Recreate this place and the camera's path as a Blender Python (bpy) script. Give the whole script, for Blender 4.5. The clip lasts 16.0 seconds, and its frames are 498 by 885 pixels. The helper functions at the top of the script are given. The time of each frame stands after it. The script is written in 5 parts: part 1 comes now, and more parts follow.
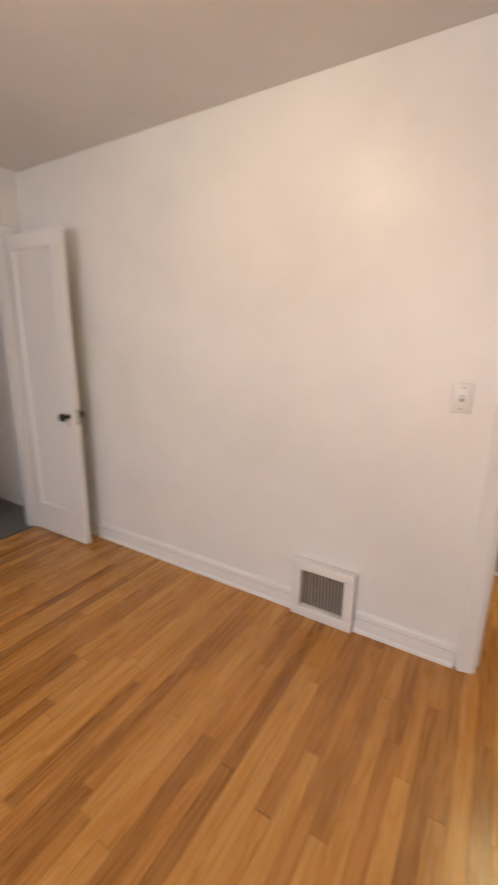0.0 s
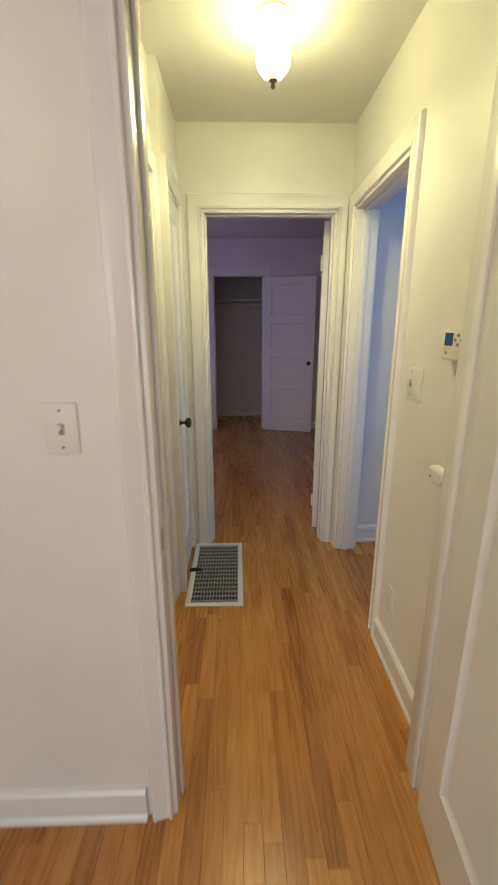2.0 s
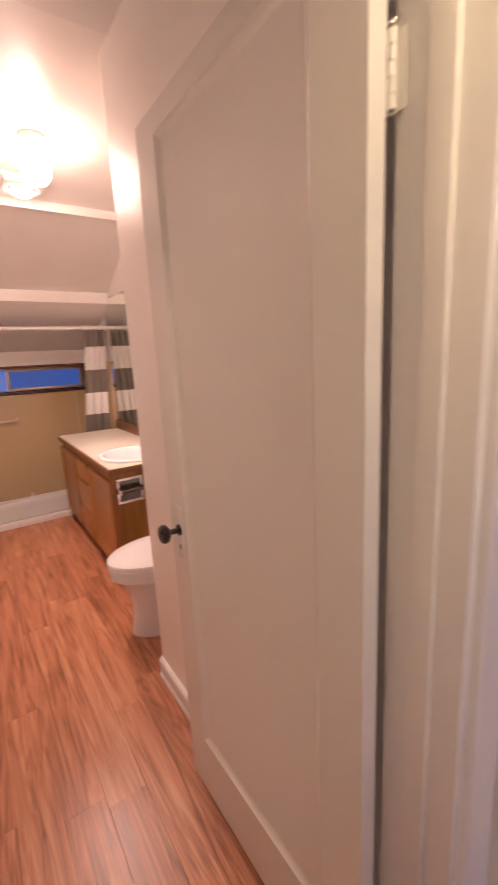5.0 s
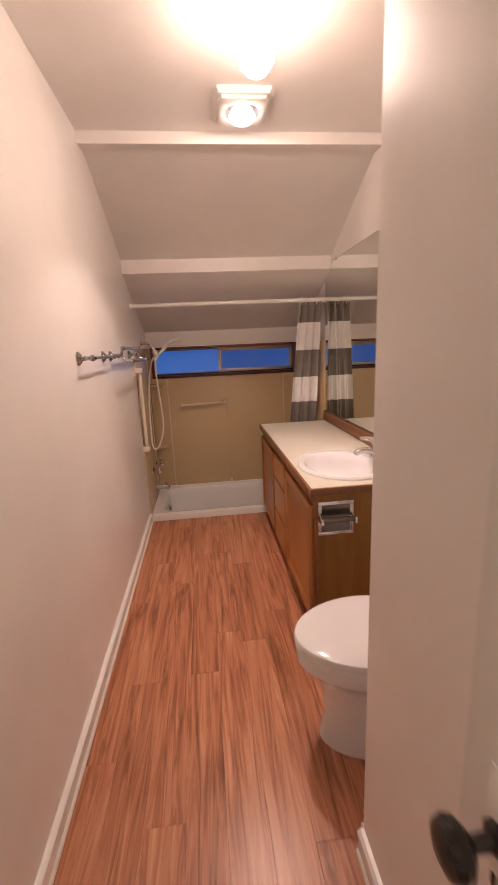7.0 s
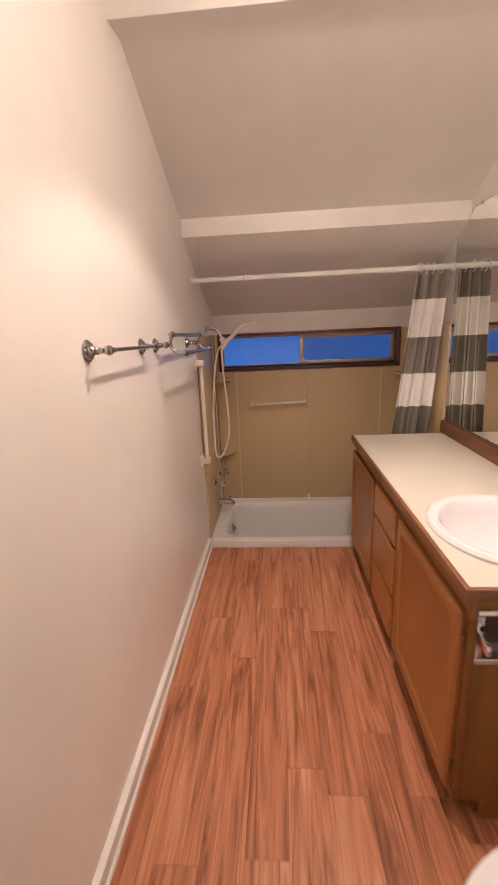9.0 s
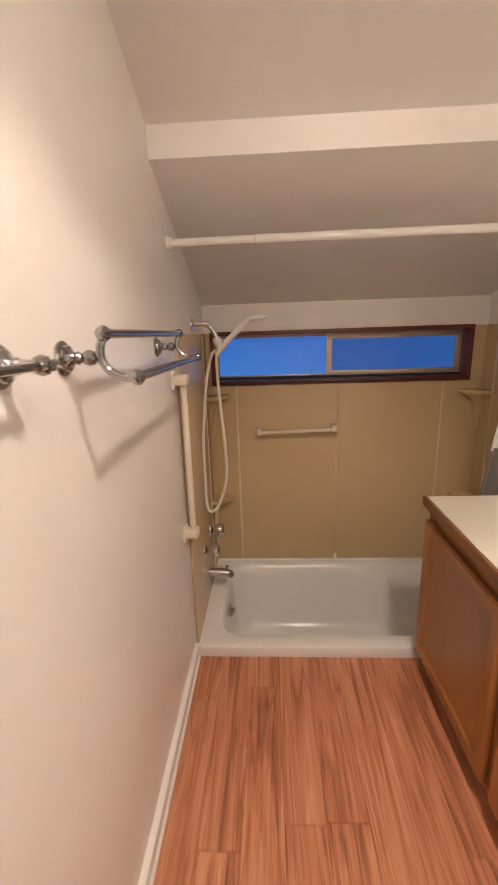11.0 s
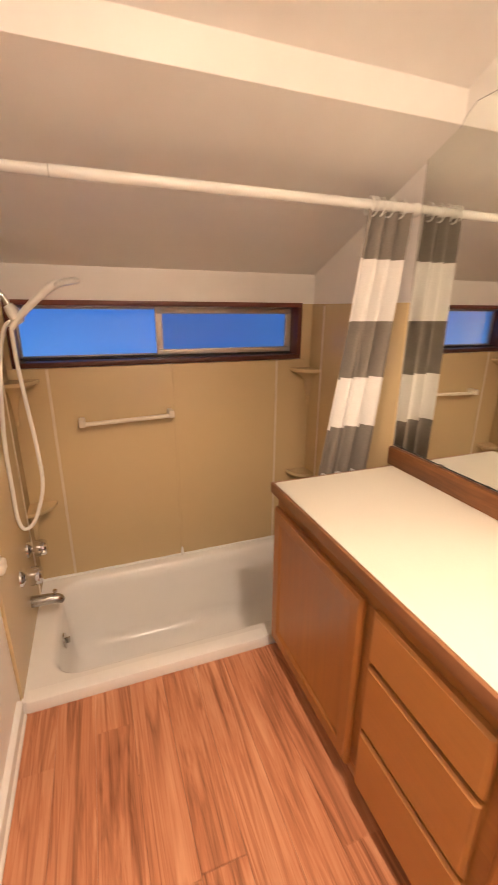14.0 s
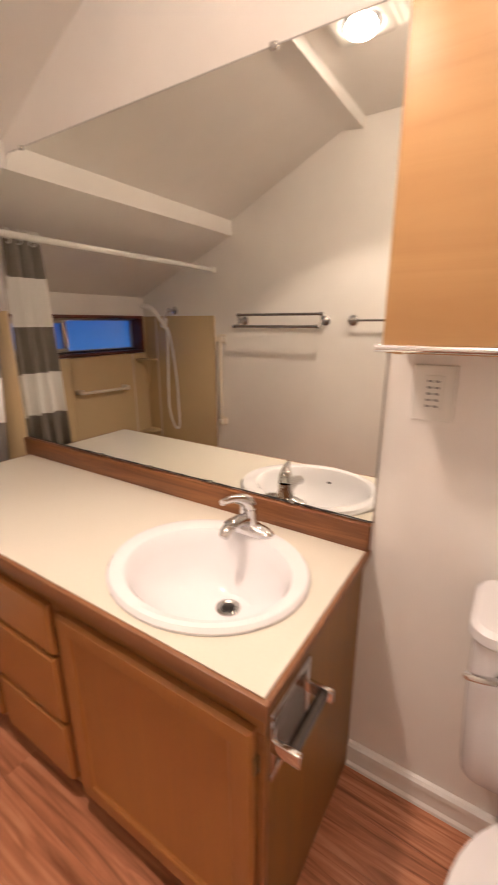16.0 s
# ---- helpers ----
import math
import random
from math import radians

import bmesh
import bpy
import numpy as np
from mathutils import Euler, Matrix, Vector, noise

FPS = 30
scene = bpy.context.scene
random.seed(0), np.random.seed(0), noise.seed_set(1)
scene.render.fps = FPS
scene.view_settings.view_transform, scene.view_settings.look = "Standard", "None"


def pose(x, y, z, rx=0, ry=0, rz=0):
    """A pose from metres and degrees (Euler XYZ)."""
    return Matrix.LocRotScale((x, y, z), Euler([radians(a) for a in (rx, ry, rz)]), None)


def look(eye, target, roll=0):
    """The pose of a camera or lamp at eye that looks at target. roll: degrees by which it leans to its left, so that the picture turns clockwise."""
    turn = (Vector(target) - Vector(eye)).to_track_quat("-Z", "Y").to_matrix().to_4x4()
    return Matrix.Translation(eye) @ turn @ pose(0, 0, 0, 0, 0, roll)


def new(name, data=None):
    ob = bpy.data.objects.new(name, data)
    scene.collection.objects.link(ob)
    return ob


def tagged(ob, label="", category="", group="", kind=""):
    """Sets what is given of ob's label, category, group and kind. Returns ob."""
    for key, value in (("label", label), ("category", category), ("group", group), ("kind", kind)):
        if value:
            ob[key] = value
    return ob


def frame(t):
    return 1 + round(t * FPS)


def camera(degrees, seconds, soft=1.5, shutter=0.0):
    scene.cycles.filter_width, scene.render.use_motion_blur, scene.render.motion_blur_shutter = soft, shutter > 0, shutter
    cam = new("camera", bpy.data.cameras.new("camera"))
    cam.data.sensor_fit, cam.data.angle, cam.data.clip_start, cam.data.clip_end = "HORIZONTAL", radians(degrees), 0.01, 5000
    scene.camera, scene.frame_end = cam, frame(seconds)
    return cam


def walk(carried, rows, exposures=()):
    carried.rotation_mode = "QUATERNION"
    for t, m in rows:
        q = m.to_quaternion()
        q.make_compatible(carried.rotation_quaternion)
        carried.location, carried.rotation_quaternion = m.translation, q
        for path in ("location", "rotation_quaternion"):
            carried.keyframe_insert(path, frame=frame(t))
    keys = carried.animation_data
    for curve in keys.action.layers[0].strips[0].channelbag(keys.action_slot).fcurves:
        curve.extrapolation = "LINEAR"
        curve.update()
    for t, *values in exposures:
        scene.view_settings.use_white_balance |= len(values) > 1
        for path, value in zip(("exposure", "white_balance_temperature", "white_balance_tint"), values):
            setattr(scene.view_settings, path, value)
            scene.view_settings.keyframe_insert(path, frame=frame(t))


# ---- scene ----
cam = camera(62.5, 16.0, shutter=0.5)
METRES, EYE, TILT, LEAN, TURN = 6.5, 1.413, 0.0, 0.0, 31.0
ROWS = [
    (0.0, 0.0, 0.0, 0.0, 0.18, -14.22, -0.71),
    (0.5, 0.0207, 0.0108, -0.002, -13.44, -14.46, -0.35),
    (1.0, 0.0426, 0.0391, -0.0014, -23.57, -15.02, 0.15),
    (1.5, 0.0741, 0.0664, -0.0024, -29.89, -15.53, 0.23),
    (2.0, 0.1083, 0.0965, -0.0002, -32.54, -15.56, 0.12),
    (2.5, 0.1359, 0.1319, -0.0013, -32.9, -15.76, 0.75),
    (3.0, 0.164, 0.166, -0.0018, -28.95, -15.13, 1.32),
    (3.5, 0.1921, 0.1964, -0.001, -17.45, -13.4, 1.22),
    (4.0, 0.2055, 0.2229, -0.0007, -4.05, -12.22, 1.7),
    (4.5, 0.2086, 0.256, -0.0007, 10.04, -11.71, 2.25),
    (5.0, 0.2047, 0.2855, -0.0008, 24.57, -11.77, 2.83),
    (7.5, 0.0908, 0.3931, -0.0004, 54.13, -13.48, 2.04),
    (8.0, 0.0689, 0.4114, -0.0006, 55.06, -13.85, 1.1),
    (8.5, 0.0449, 0.4219, -0.0009, 59.54, -14.47, 1.45),
    (9.0, 0.0131, 0.4315, -0.0005, 62.81, -14.49, 2.49),
    (11.5, -0.1677, 0.5117, 0.0015, 60.52, -15.17, 1.18),
    (12.0, -0.1967, 0.5292, -0.0003, 55.36, -16.14, 0.5),
    (12.5, -0.2067, 0.5317, -0.0024, 49.69, -18.08, -0.62),
    (13.0, -0.2016, 0.5307, -0.0027, 46.09, -18.8, -1.04),
    (13.5, -0.1874, 0.5252, -0.0019, 43.01, -18.68, -0.77),
    (14.0, -0.1627, 0.5141, -0.0016, 38.68, -18.03, -0.39),
    (14.5, -0.1392, 0.5035, -0.0018, 32.16, -17.35, -0.22),
    (15.0, -0.1186, 0.4994, -0.0028, 23.68, -16.71, -0.11),
    (15.5, -0.0953, 0.4918, -0.003, 13.0, -16.34, -0.08),
    (16.0, -0.0757, 0.4847, -0.0053, 1.65, -16.28, 0.12),
]
walk(cam, [(t, pose(0, 0, EYE, TILT, LEAN, TURN) @ pose(METRES * x, METRES * y, METRES * z, 90 + pitch, roll, yaw)) for t, x, y, z, yaw, pitch, roll in ROWS],
     exposures=[(0.0, 0.50, 6500, 8), (0.7, 0.40, 6500, 2), (1.5, 0.22, 6400, -4), (2.5, 0.24, 5950, 8), (3.5, 0.53, 6250, 40), (4.0, 0.57, 6250, 41), (5.0, 0.25, 6250, 42),
                (7.5, -0.12, 5750, 25), (9.0, 0.10, 5600, 21), (11.5, 0.50, 5500, 13), (12.5, 0.97, 6300, 14), (14.0, 0.88, 6200, 17), (15.0, 0.43, 5850, 22), (16.0, 0.14, 5700, 18)])

# ---- world and large lights ----
world = bpy.data.worlds.new("dusk")
scene.world = world
world.use_nodes = True
sky = world.node_tree.nodes.new("ShaderNodeTexSky")
sky.sky_type, sky.sun_disc, sky.sun_elevation, sky.sun_rotation = "NISHITA", False, radians(4), radians(200)
world.node_tree.links.new(sky.outputs[0], world.node_tree.nodes["Background"].inputs[0])
world.node_tree.nodes["Background"].inputs[1].default_value = 0.08


def window_light(name, at, target, sx, sy, watts, colour):
    """Sky light that enters through a window's opening."""
    lamp = bpy.data.lights.new(name, "AREA")
    lamp.shape, lamp.size, lamp.size_y, lamp.energy, lamp.color = "RECTANGLE", sx, sy, watts, colour
    ob = new(name, lamp)
    ob.matrix_world = look(at, target)
    return ob


window_light("front_window_light", (-0.6, -2.58, 1.45), (-0.6, 0.0, 0.9), 1.9, 1.2, 41, (0.82, 0.84, 0.97))
window_light("bedroom_window_light", (-1.27, 5.2, 1.5), (0.5, 5.4, 0.9), 0.9, 1.1, 11.0, (0.62, 0.52, 1.0))
window_light("side_room_window_light", (2.68, 2.6, 1.5), (1.0, 2.9, 1.1), 1.0, 1.1, 12, (0.22, 0.42, 1.0))
SHADE = {"hall": 44, "bath": 66, "heat": 60, "front": 57}
WARM = (1.0, 0.83, 0.39)


def heat_beam(name, half_angle, blend, watts):
    """Light of the heat lamp's reflector bulb: a wide spill cut off by the housing, and a tighter beam."""
    lamp = bpy.data.lights.new(name, "SPOT")
    lamp.spot_size, lamp.spot_blend, lamp.energy, lamp.color, lamp.shadow_soft_size = radians(2 * half_angle), blend, watts, (1.0, 0.76, 0.52), 0.045
    ob = new(name, lamp)
    ob.matrix_world = look((-2.70, 2.715, 2.372), (-2.70, 2.7151, 0.0))
    return ob


def fill_spot(name, at, watts, colour):
    """Added fill spot, down and sideways from under a lamp's closed glass."""
    lamp = bpy.data.lights.new(name, "SPOT")
    lamp.spot_size, lamp.spot_blend, lamp.energy, lamp.color, lamp.shadow_soft_size = radians(168), 0.5, watts, colour, 0.04
    ob = new(name, lamp)
    ob.matrix_world = look(at, (at[0], at[1] + 0.0001, 0.0))
    return ob


heat_beam("heat_lamp_spill", 58.5, 0.3, 54)
heat_beam("heat_lamp_beam", 33.0, 0.4, 23)
fill_spot("bath_lamp_throw", (-2.12, 2.70, 2.235), 6, (1.0, 0.76, 0.52))
fill_spot("hall_lamp_throw", (0.415, 2.654, 2.228), 14, WARM)

# ---- materials ----


def material(name, colour, rough=0.5, metal=0.0, spec=0.5, coat=0.0):
    m = bpy.data.materials.new(name)
    m.use_nodes = True
    b = m.node_tree.nodes["Principled BSDF"]
    b.inputs["Base Color"].default_value = (*colour, 1)
    b.inputs["Roughness"].default_value = rough
    b.inputs["Metallic"].default_value = metal
    b.inputs["Specular IOR Level"].default_value = spec
    b.inputs["Coat Weight"].default_value = coat
    return m


def node(m, kind, **values):
    n = m.node_tree.nodes.new(kind)
    for key, value in values.items():
        n.inputs[key].default_value = value
    return n


def wire(m, a, b):
    m.node_tree.links.new(a, b)


def ramp(m, source, *stops):
    n = m.node_tree.nodes.new("ShaderNodeValToRGB")
    while len(n.color_ramp.elements) < len(stops):
        n.color_ramp.elements.new(0.5)
    for e, (at, colour) in zip(n.color_ramp.elements, stops):
        e.position, e.color = at, (*colour, 1)
    wire(m, source, n.inputs[0])
    return n.outputs[0]


def shader(m):
    return m.node_tree.nodes["Principled BSDF"]


def bumped(m, source, strength, distance=0.002):
    n = node(m, "ShaderNodeBump", Strength=strength, Distance=distance)
    wire(m, source, n.inputs["Height"])
    wire(m, n.outputs[0], shader(m).inputs["Normal"])


def paint(name, colour, rough, grain=180.0, bump=0.12, blotch=0.035):
    """Rolled paint: a fine stipple, and faint scuffs and unevenness at arm's scale."""
    m = material(name, colour, rough)
    c = m.node_tree.nodes.new("ShaderNodeTexCoord")
    big = node(m, "ShaderNodeTexNoise", Scale=1.7, Detail=4.0, Roughness=0.6)
    wire(m, c.outputs["Object"], big.inputs["Vector"])
    lo = tuple(max(0.0, v * (1 - blotch * 1.6)) for v in colour)
    hi = tuple(min(0.9, v * (1 + blotch)) for v in colour)
    if blotch:
        wire(m, ramp(m, big.outputs["Fac"], (0.3, lo), (0.7, hi)), shader(m).inputs["Base Color"])
    fine = node(m, "ShaderNodeTexNoise", Scale=grain, Detail=3.0)
    wire(m, c.outputs["Object"], fine.inputs["Vector"])
    mid = node(m, "ShaderNodeTexNoise", Scale=9.0, Detail=2.0)
    wire(m, c.outputs["Object"], mid.inputs["Vector"])
    add = m.node_tree.nodes.new("ShaderNodeMath")
    add.operation = "ADD"
    wire(m, fine.outputs["Fac"], add.inputs[0])
    wire(m, mid.outputs["Fac"], add.inputs[1])
    if bump:
        bumped(m, add.outputs[0], bump)
    r = node(m, "ShaderNodeMapRange", **{"From Min": 0.3, "From Max": 0.7, "To Min": rough * 0.85, "To Max": rough * 1.2})
    wire(m, big.outputs["Fac"], r.inputs["Value"])
    if blotch:
        wire(m, r.outputs[0], shader(m).inputs["Roughness"])
    return m


def wood(name, dark, mean, light, rough, along="Y", grain=1.0, per="object", streak=0.55, coat=0.0, spread=0.2, skew=1.0, wave=0.9, vein=0.0):
    """Boards with grain along one axis; each board takes its own tone, and its own stretch of the grain."""
    m = material(name, mean, rough, coat=coat)
    c = m.node_tree.nodes.new("ShaderNodeTexCoord")
    if per == "island":
        rnd = m.node_tree.nodes.new("ShaderNodeNewGeometry").outputs["Random Per Island"]
    else:
        rnd = m.node_tree.nodes.new("ShaderNodeObjectInfo").outputs["Random"]
    shift = m.node_tree.nodes.new("ShaderNodeVectorMath")
    shift.operation = "MULTIPLY"
    shift.inputs[1].default_value = (37.0, 53.0, 19.0)
    wire(m, rnd, shift.inputs[0])
    plus = m.node_tree.nodes.new("ShaderNodeVectorMath")
    plus.operation = "ADD"
    wire(m, c.outputs["Object"], plus.inputs[0])
    wire(m, shift.outputs[0], plus.inputs[1])
    squeeze = m.node_tree.nodes.new("ShaderNodeMapping")
    slow, fast = 1.6 * grain, 26.0 * grain
    squeeze.inputs["Scale"].default_value = {"X": (slow, fast, fast), "Y": (fast, slow, fast), "Z": (fast, fast, slow)}[along]
    wire(m, plus.outputs[0], squeeze.inputs["Vector"])
    bands = node(m, "ShaderNodeTexNoise", Scale=1.0, Detail=5.0, Roughness=0.62, Distortion=wave)
    wire(m, squeeze.outputs[0], bands.inputs["Vector"])
    pores = node(m, "ShaderNodeTexNoise", Scale=7.0, Detail=2.0, Roughness=0.5)
    wire(m, squeeze.outputs[0], pores.inputs["Vector"])
    mix = m.node_tree.nodes.new("ShaderNodeMath")
    mix.operation = "MULTIPLY_ADD"
    wire(m, bands.outputs["Fac"], mix.inputs[0])
    mix.inputs[1].default_value = streak
    tone = node(m, "ShaderNodeMapRange", **{"To Min": 0.5 - streak * 0.5 - spread, "To Max": 0.5 - streak * 0.5 + spread})
    power = m.node_tree.nodes.new("ShaderNodeMath")
    power.operation = "POWER"
    power.inputs[1].default_value = skew
    wire(m, rnd, power.inputs[0])
    wire(m, power.outputs[0], tone.inputs["Value"])
    wire(m, tone.outputs[0], mix.inputs[2])
    tone_out = mix.outputs[0]
    if vein:
        # thin dark growth lines where a slow noise crosses its mean
        lines = node(m, "ShaderNodeTexNoise", Scale=0.42, Detail=2.5, Roughness=0.5, Distortion=1.3)
        wire(m, squeeze.outputs[0], lines.inputs["Vector"])
        off = m.node_tree.nodes.new("ShaderNodeMath")
        off.operation = "SUBTRACT"
        wire(m, lines.outputs["Fac"], off.inputs[0])
        off.inputs[1].default_value = 0.5
        near_ = m.node_tree.nodes.new("ShaderNodeMath")
        near_.operation = "ABSOLUTE"
        wire(m, off.outputs[0], near_.inputs[0])
        cut = node(m, "ShaderNodeMapRange", **{"From Min": 0.0, "From Max": 0.035, "To Min": 1.0 - vein, "To Max": 1.0})
        wire(m, near_.outputs[0], cut.inputs["Value"])
        times_ = m.node_tree.nodes.new("ShaderNodeMath")
        times_.operation = "MULTIPLY"
        wire(m, mix.outputs[0], times_.inputs[0])
        wire(m, cut.outputs[0], times_.inputs[1])
        tone_out = times_.outputs[0]
    wire(m, ramp(m, tone_out, (0.22, dark), (0.5, mean), (0.8, light)), shader(m).inputs["Base Color"])
    bumped(m, pores.outputs["Fac"], 0.08, 0.001)
    r = node(m, "ShaderNodeMapRange", **{"To Min": rough * 0.8, "To Max": rough * 1.25})
    wire(m, bands.outputs["Fac"], r.inputs["Value"])
    wire(m, r.outputs[0], shader(m).inputs["Roughness"])
    return m


def worn(name, colour, rough, metal=0.0, scale=14.0, amount=0.06, bump=0.03, even=False):
    """A plain made surface with slight unevenness of tone and gloss."""
    m = material(name, colour, rough, metal)
    c = m.node_tree.nodes.new("ShaderNodeTexCoord")
    n = node(m, "ShaderNodeTexNoise", Scale=scale, Detail=5.0, Roughness=0.65)
    wire(m, c.outputs["Object"], n.inputs["Vector"])
    lo = tuple(v * (1 - amount) for v in colour)
    hi = tuple(min(0.95, v * (1 + amount)) for v in colour)
    if amount:
        wire(m, ramp(m, n.outputs["Fac"], (0.3, lo), (0.7, hi)), shader(m).inputs["Base Color"])
    r = node(m, "ShaderNodeMapRange", **{"To Min": rough * 0.7, "To Max": rough * 1.3})
    wire(m, n.outputs["Fac"], r.inputs["Value"])
    if not even:
        wire(m, r.outputs[0], shader(m).inputs["Roughness"])
    if bump:
        bumped(m, n.outputs["Fac"], bump)
    return m


def glowing(name, colour, strength):
    m = material(name, (0.9, 0.9, 0.88), 0.2)
    shader(m).inputs["Emission Color"].default_value = (*colour, 1)
    shader(m).inputs["Emission Strength"].default_value = strength
    return m


WALL = paint("wall_paint", (0.80, 0.785, 0.76), 0.36)
CEIL = paint("ceiling_paint", (0.78, 0.765, 0.745), 0.6, grain=120.0)
BATHWALL = paint("bath_wall_paint", (0.845, 0.82, 0.785), 0.34, bump=0.16)
TRIM = paint("trim_paint", (0.82, 0.81, 0.785), 0.27, grain=60.0, bump=0.0, blotch=0.0)
OAK = wood("oak_strip", (0.235, 0.088, 0.017), (0.475, 0.211, 0.045), (0.62, 0.33, 0.090), 0.27, "Y", spread=0.175, streak=0.5, skew=0.7, wave=2.2, vein=0.16)
OAK_FAR = wood("oak_strip_joined", (0.235, 0.088, 0.017), (0.475, 0.211, 0.045), (0.62, 0.33, 0.090), 0.27, "Y", per="island", spread=0.175, streak=0.5, skew=0.7, wave=2.2, vein=0.16)
LAMINATE = wood("laminate_plank", (0.19, 0.066, 0.029), (0.495, 0.204, 0.103), (0.67, 0.36, 0.21), 0.30, "X", grain=0.95, streak=1.12, spread=0.06, wave=1.8, vein=0.26)
CABINET = wood("cabinet_oak", (0.17, 0.062, 0.014), (0.335, 0.138, 0.033), (0.43, 0.19, 0.052), 0.34, "Z", grain=1.3, streak=0.35)
CABINET_X = wood("cabinet_oak_across", (0.17, 0.062, 0.014), (0.335, 0.138, 0.033), (0.43, 0.19, 0.052), 0.34, "X", grain=1.3, streak=0.35)
# broad-grained oak of the vanity's end panel, its shade put into the colour
CABINET_SHADED = wood("shaded_cabinet_oak", (0.10, 0.042, 0.006), (0.24, 0.112, 0.017), (0.35, 0.175, 0.038), 0.4, "Z", grain=0.55, streak=0.8)
SPLASH = wood("backsplash_oak", (0.15, 0.055, 0.018), (0.33, 0.138, 0.047), (0.43, 0.20, 0.075), 0.4, "X", grain=1.2, streak=0.8)
PLY = wood("birch_ply", (0.38, 0.20, 0.075), (0.49, 0.285, 0.115), (0.56, 0.35, 0.155), 0.33, "X", grain=0.35, streak=0.6)
EDGE = wood("counter_edge_wood", (0.12, 0.048, 0.017), (0.235, 0.10, 0.038), (0.31, 0.145, 0.06), 0.42, "X")
COUNTER = worn("cream_laminate", (0.69, 0.65, 0.56), 0.3, scale=160.0, amount=0.02, bump=0.0, even=True)
PORCELAIN = worn("porcelain", (0.80, 0.79, 0.81), 0.1, amount=0.0, bump=0.0, even=True)
ENAMEL = worn("tub_enamel", (0.86, 0.855, 0.84), 0.17, amount=0.0, bump=0.0, even=True)
SURROUND = worn("tan_surround", (0.60, 0.465, 0.265), 0.26, amount=0.0, bump=0.0, even=True)
SEAM = worn("seam_strip", (0.66, 0.57, 0.42), 0.35)
PLASTIC = worn("white_plastic", (0.78, 0.77, 0.73), 0.35, amount=0.03)
IVORY = worn("ivory_plastic", (0.76, 0.69, 0.57), 0.32, amount=0.03)
CHROME = worn("chrome", (0.72, 0.72, 0.73), 0.10, 1.0, scale=20.0, amount=0.05, bump=0.0)
NICKEL = worn("brushed_nickel", (0.50, 0.49, 0.47), 0.24, 1.0, scale=30.0, amount=0.08, bump=0.0)
BLACK = worn("black_knob", (0.018, 0.015, 0.013), 0.28, scale=30.0, amount=0.3)
DARK = worn("dark_void", (0.03, 0.028, 0.025), 0.7, amount=0.3)
STEEL = worn("grey_register", (0.42, 0.41, 0.39), 0.4, 0.35, scale=30.0, amount=0.2)
MIRROR = material("mirror_glass", (0.86, 0.88, 0.84), 0.015, 1.0)
BROWN = wood("dark_window_wood", (0.055, 0.016, 0.009), (0.115, 0.030, 0.016), (0.15, 0.048, 0.026), 0.35, "Y")
ALU = worn("aged_aluminium", (0.52, 0.48, 0.42), 0.4, 0.45)
# towel bar chrome, the reflection of darker surroundings put into its colour
DARKCHROME = worn("darkened_chrome", (0.40, 0.40, 0.405), 0.13, 1.0, scale=24.0, amount=0.12, bump=0.0)
GREYCLOTH = worn("grey_cloth", (0.255, 0.225, 0.195), 0.85, scale=240.0, amount=0.15, bump=0.15)
WHITECLOTH = worn("white_cloth", (0.85, 0.83, 0.81), 0.85, scale=240.0, amount=0.06, bump=0.15)
CARPET = worn("grey_carpet", (0.16, 0.155, 0.15), 0.95, scale=300.0, amount=0.35, bump=0.5)
SOOT = worn("dull_reflector", (0.012, 0.011, 0.011), 0.6)
# paper holder: dark floor reflection put into the recess colour; dull grey roller too
DIMCHROME = worn("dimmed_chrome", (0.17, 0.155, 0.145), 0.22, 0.8, scale=20.0, amount=0.15, bump=0.0)
BRASS = worn("dark_brass", (0.26, 0.19, 0.10), 0.3, 1.0)
CAULK = worn("white_caulked_board", (0.85, 0.845, 0.83), 0.35, scale=40.0, amount=0.015, bump=0.04, even=True)
SCREEN = material("lcd_screen", (0.03, 0.10, 0.28), 0.15)
INK = material("grey_print", (0.25, 0.25, 0.25), 0.5)
GLOW_HALL = glowing("lit_hall_glass", WARM, SHADE["hall"])
GLOW_BATH = glowing("lit_bath_glass", (1.0, 0.75, 0.50), SHADE["bath"])
GLOW_HEAT = glowing("lit_heat_bulb", (1.0, 0.76, 0.52), SHADE["heat"])
GLOW_FRONT = glowing("lit_front_glass", (1.0, 0.74, 0.46), SHADE["front"])
FROST = material("frosted_pane", (0.75, 0.85, 1.0), 0.45)
shader(FROST).inputs["Transmission Weight"].default_value = 1.0
DUSK = material("dusk_sky", (0.0, 0.0, 0.0), 1.0)
shader(DUSK).inputs["Emission Color"].default_value = (0.10, 0.26, 0.70, 1)
shader(DUSK).inputs["Emission Strength"].default_value = 0.66
haze = node(DUSK, "ShaderNodeTexNoise", Scale=1.3, Detail=2.0)
wire(DUSK, ramp(DUSK, haze.outputs["Fac"], (0.38, (0.030, 0.15, 0.46)), (0.62, (0.13, 0.40, 0.78))), shader(DUSK).inputs["Emission Color"])
FROST_DIM = material("frosted_pane_behind_screen", (0.42, 0.52, 0.66), 0.5)
shader(FROST_DIM).inputs["Transmission Weight"].default_value = 1.0

# ---- mesh helpers ----


